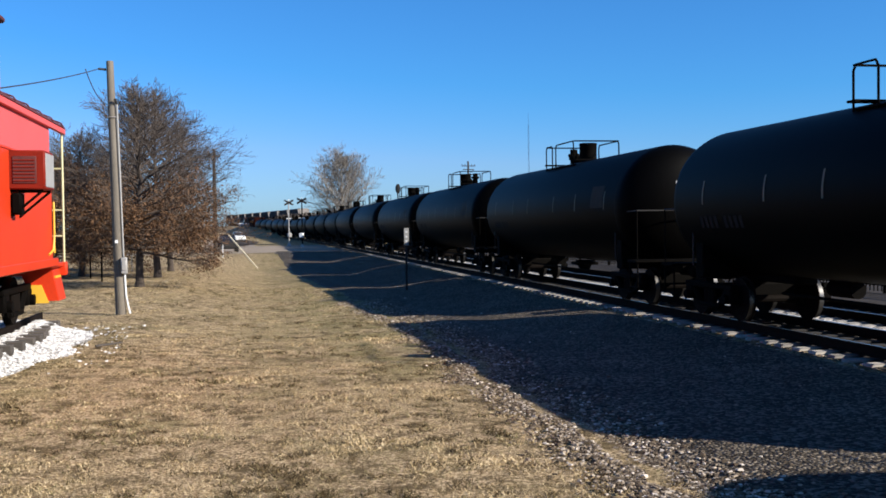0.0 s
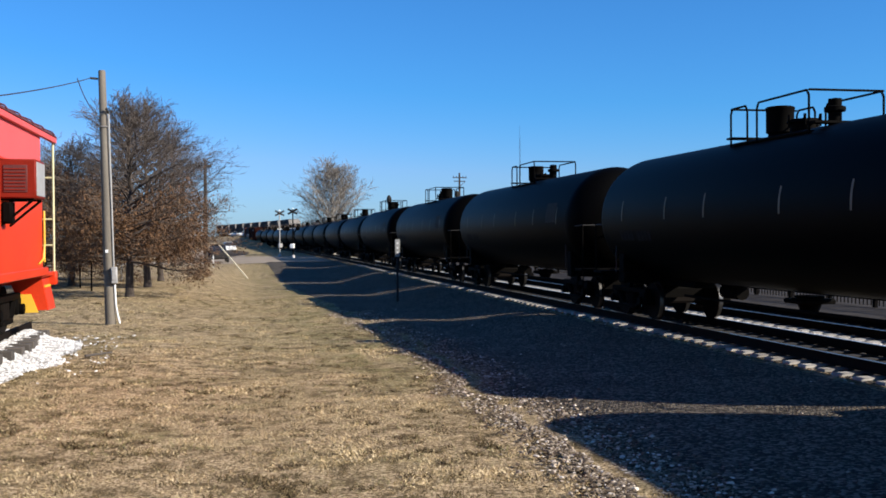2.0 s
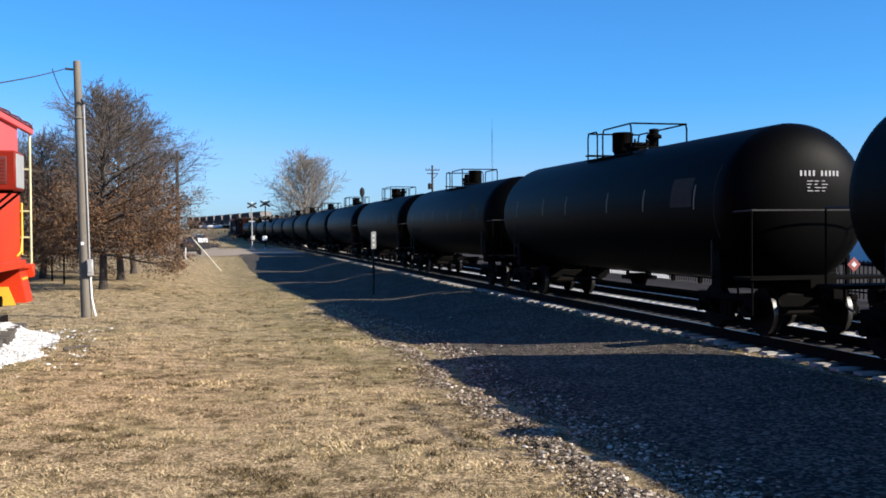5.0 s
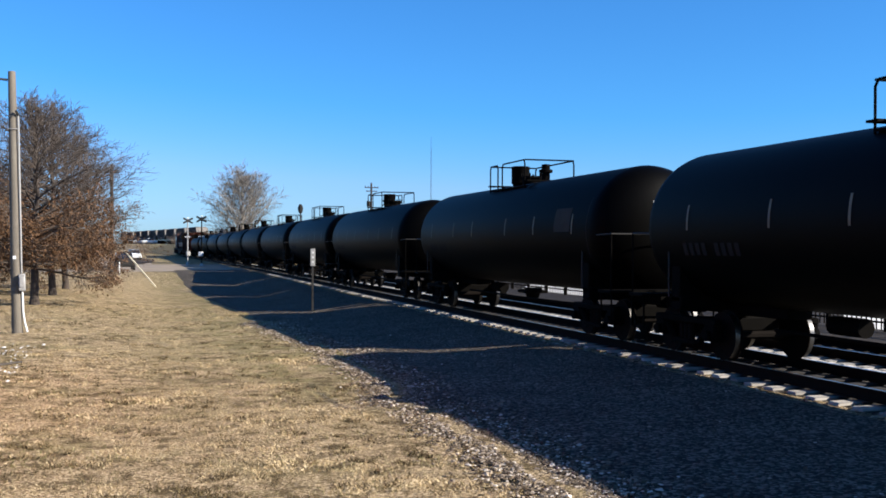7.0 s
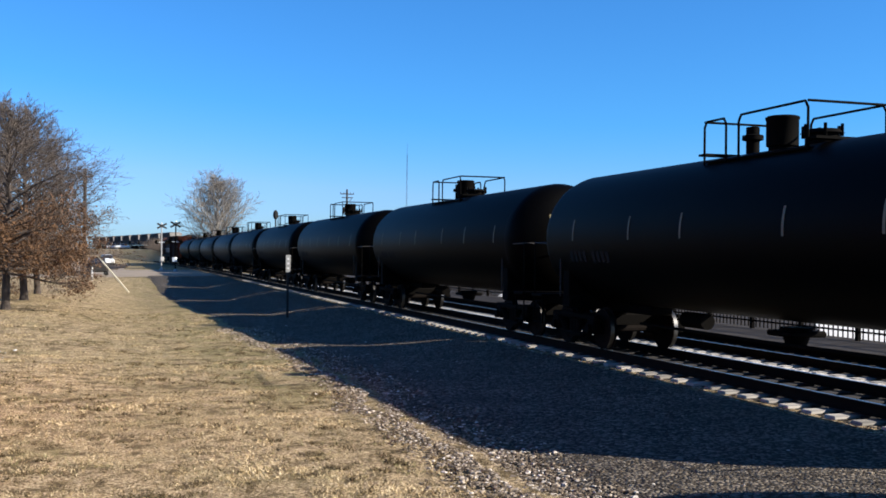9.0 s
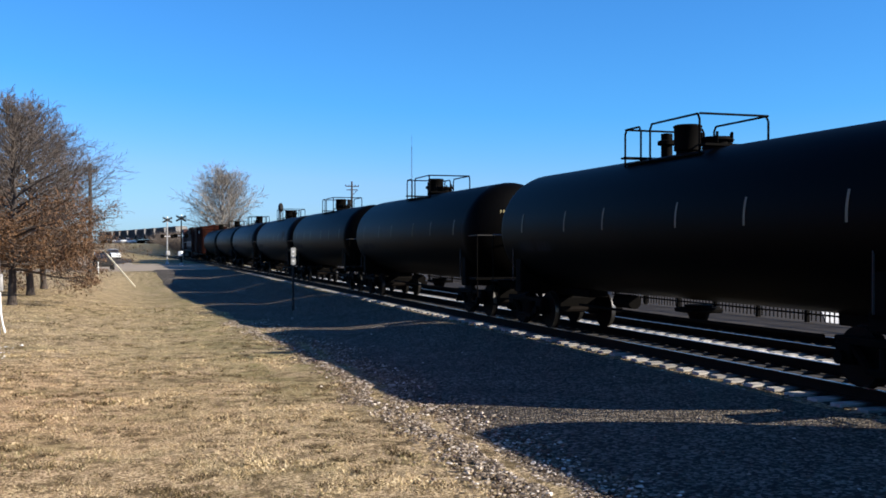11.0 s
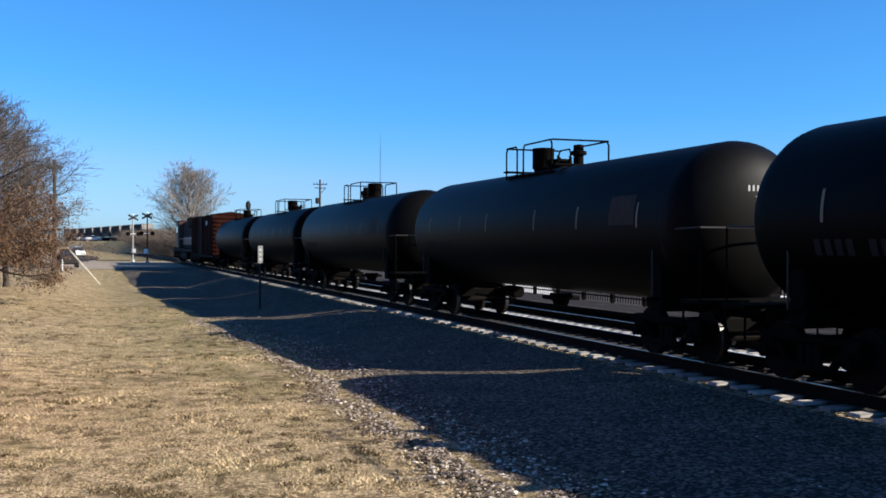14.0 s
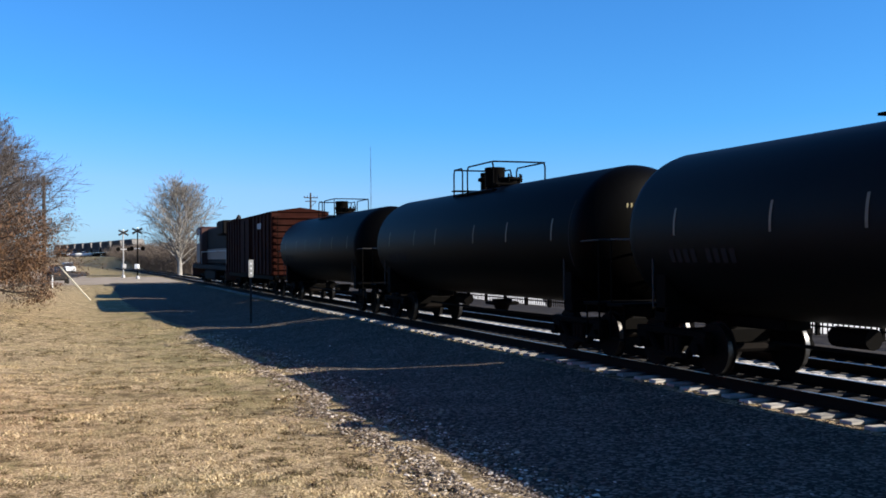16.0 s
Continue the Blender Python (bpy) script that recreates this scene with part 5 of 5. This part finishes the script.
def turf(name, seed, count, green, mat, label, hmin, hmax, clump=None):
    """Blades of dormant grass, thick near by and thinning out with distance."""
    rng = np.random.default_rng(seed)
    v = rng.uniform(0, 1, count * 3 * (4 if clump else 1))
    y = 6.2 + 40 * v ** 2.0
    x = rng.uniform(-0.52, 0.62, len(y)) * (y * 1.0 + 1.5)
    keep = []
    for i in range(len(x)):
        if len(keep) >= count:
            break
        xi, yi = float(x[i]), float(y[i])
        if xi > lane_edge(yi) + 0.35 - 0.9 * rng.random() ** 3 or xi < -13:
            continue
        if xi < -2.5 and 7 < yi < 24.2 and heap_height(xi, yi) > 0.0:
            continue
        if clump and noise.noise(Vector((xi * 3.6, yi * 3.6, 6.0))) + 0.4 * noise.noise(Vector((xi * 0.8, yi * 0.8, 3.0))) < clump:
            continue
        w = noise.noise(Vector((xi * 0.55, yi * 0.55, 4.0))) + 0.5 * noise.noise(Vector((xi * 2.2, yi * 2.2, 1.0)))
        if (w > 0.05) != green and rng.random() < 0.75:
            continue
        if noise.noise(Vector((xi * 1.1, yi * 1.6, 8.0))) + 0.5 * noise.noise(Vector((xi * 3.1, yi * 4.0, 2.0))) > 0.2 and rng.random() < (0.6 if not green else 0.3):
            continue
        keep.append((xi, yi))
    p = np.array(keep)
    n = len(p)
    z = np.array([0.05 * wob(a, b, 0.35) + 0.02 * wob(a, b, 1.3, 3) - swale(a, b) for a, b in keep]) - 0.045
    a = rng.uniform(0, 6.283, n)
    far = 1 + p[:, 1] / 16
    h = rng.uniform(hmin, hmax, n)
    lean = rng.uniform(0.4, 2.2, n) * h
    wd = rng.uniform(0.003, 0.0065, n) * far
    side = np.stack([np.cos(a), np.sin(a)], 1)
    la = rng.uniform(0, 6.283, n)
    q = np.zeros((n, 3, 3))
    q[:, 0, :2], q[:, 1, :2] = p - side * wd[:, None], p + side * wd[:, None]
    q[:, 2, :2] = p + np.stack([np.cos(la), np.sin(la)], 1) * lean[:, None]
    q[:, 0, 2] = q[:, 1, 2] = z
    q[:, 2, 2] = z + h
    me = bpy.data.meshes.new(name)
    me.from_pydata(q.reshape(-1, 3).tolist(), [], [(3 * i, 3 * i + 1, 3 * i + 2) for i in range(n)])
    me.materials.append(mat)
    return tagged(new(name, me), label, "grass", "", "stuff")


turf("grass_blades", 1, 200000, False, STRAW, "dry straw-coloured grass blades", 0.012, 0.042)
turf("green_grass_blades", 2, 28000, True, GREEN_STRAW, "greenish winter grass blades in patches", 0.015, 0.05)
turf("brown_grass_blades", 7, 62000, True, BROWN_STRAW, "dead brown grass blades in small clumps", 0.02, 0.07, 0.2)


def stones(name, seed, spots, mat, label, lo, hi):
    """Loose stones as small uneven blocks, in one mesh."""
    rng = np.random.default_rng(seed)
    base = np.array([(-1, -1, -0.6), (1, -1, -0.6), (1, 1, -0.6), (-1, 1, -0.6), (-0.7, -0.6, 0.7), (0.6, -0.7, 0.6), (0.7, 0.6, 0.8), (-0.6, 0.7, 0.6)])
    fs = [(3, 2, 1, 0), (4, 5, 6, 7), (0, 1, 5, 4), (1, 2, 6, 5), (2, 3, 7, 6), (3, 0, 4, 7)]
    vs, faces = [], []
    for i, (x, y, z) in enumerate(spots):
        s = rng.uniform(lo, hi) * (0.7 + 0.6 * rng.random() ** 3)
        a = rng.uniform(0, 6.283)
        b = (base + rng.normal(0, 0.22, (8, 3))) * s * np.array([1, rng.uniform(0.6, 1.0), rng.uniform(0.3, 0.6)])
        c, d = math.cos(a), math.sin(a)
        r = np.stack([b[:, 0] * c - b[:, 1] * d + x, b[:, 0] * d + b[:, 1] * c + y, b[:, 2] + z], 1)
        vs.extend(r.tolist())
        faces.extend([tuple(8 * i + k for k in f) for f in fs])
    me = bpy.data.meshes.new(name)
    me.from_pydata(vs, [], faces)
    me.materials.append(mat)
    return tagged(new(name, me), label, "stones", "", "stuff")


rng = random.Random(77)
spots = []
while len(spots) < 26000:
    y = 5.5 + 30 * rng.random() ** 1.8
    e = lane_edge(y)
    x = e + rng.gauss(0.05, 0.38) if rng.random() < 0.99 else rng.uniform(e, 8.6)
    if x > 8.9 or (x < e and rng.random() < min(0.97, (e - x) / 0.7)):
        continue
    z = 0.005 if x < e else -0.055 + 0.10 * min(1, (x - e) / 1.0)
    spots.append((x, y, z - swale(x, y)))
stones("loose_gravel", 3, spots, STONES, "loose grey crushed stones along the lane edge", 0.010, 0.027)
spots = []
while len(spots) < 9000:
    x, y = rng.uniform(CX + 0.2, CX + 2.7), rng.uniform(11, 24.6)
    h = heap_height(x, y)
    if h < -0.03 and rng.random() < (0.999 if y < 17.5 else 0.97):
        continue
    spots.append((x, y, max(h, 0.0) + 0.012))
stones("white_stones", 4, spots, STONES_WHITE, "bright white limestone pieces on the heap", 0.011, 0.032)
spots = [(TRACK_X + rng.choice((-1, 1)) * rng.uniform(1.2, 1.75), rng.uniform(5, 45), -0.03) for _ in range(5000)]
# white stones carry the painted sunlight of the two bright ballast strips
pale = [(TRACK_X + rng.uniform(1.42, 2.0), rng.uniform(4, 70), 0.0) for _ in range(1500)]
pale += [(TRACK_X + rng.uniform(4.65, 5.1), rng.uniform(4, 80), 0.0) for _ in range(1200)]
stones("pale_ballast_stones", 6, pale, STONES_WHITE, "pale ballast stones between the tracks, sunlight painted in", 0.02, 0.045)
stones("ballast_stones", 5, spots, STONES, "loose ballast stones at the tie ends", 0.018, 0.04)

# ---------------- ties of the main track and siding ----------------
def ties(parent, off, s0, s1, limit):
    me = None
    rest = []
    near = 0
    s = s0
    rnd = random.Random(9)
    while s < s1:
        m = along(s, off) @ pose(rnd.uniform(-0.05, 0.05), 0, -RAIL_Z, 0, 0, rnd.uniform(-0.8, 0.8))
        if near < limit:
            if me is None:
                o = part("tie", box(-1.3, 1.3, -0.115, 0.115, -0.16, 0.018, 0.01), TIE_TWO_TONE, parent)
                me = o.data
            else:
                o = new("tie", me)
                o.parent = parent
            o.matrix_basis = m
            near += 1
        else:
            rest.append(m)
        s += 0.53
    if rest:
        bm = bmesh.new()
        for m in rest:
            box_into(bm, -1.3, 1.3, -0.115, 0.115, -0.16, 0.018, turn=m)
        o = part("far_ties", bm, TIE_WOOD, parent, "", None, False)
        tagged(o, "", "", "", "stuff")


ties(bpy.data.objects["ballast"], 0.0, 4.0, 112.0, 150)
ties(bpy.data.objects["siding_ballast"], 3.3, 6.0, 90.0, 120)


# ---------------- what moves ----------------
def motions():
    times = [0.5 * i for i in range(33)]
    for ob, s in TRAIN:
        walk(ob, [(t, along(s - SPEED * t)) for t in times])
        for axle in [p for p in ob.children_recursive if p.name.startswith("wheelset")]:
            hub = axle.matrix_basis.translation.copy()
            walk(axle, [(f / FPS, pose(*hub, math.degrees(SPEED * f / FPS / 0.435))) for f in range(16 * FPS + 1)])


motions()
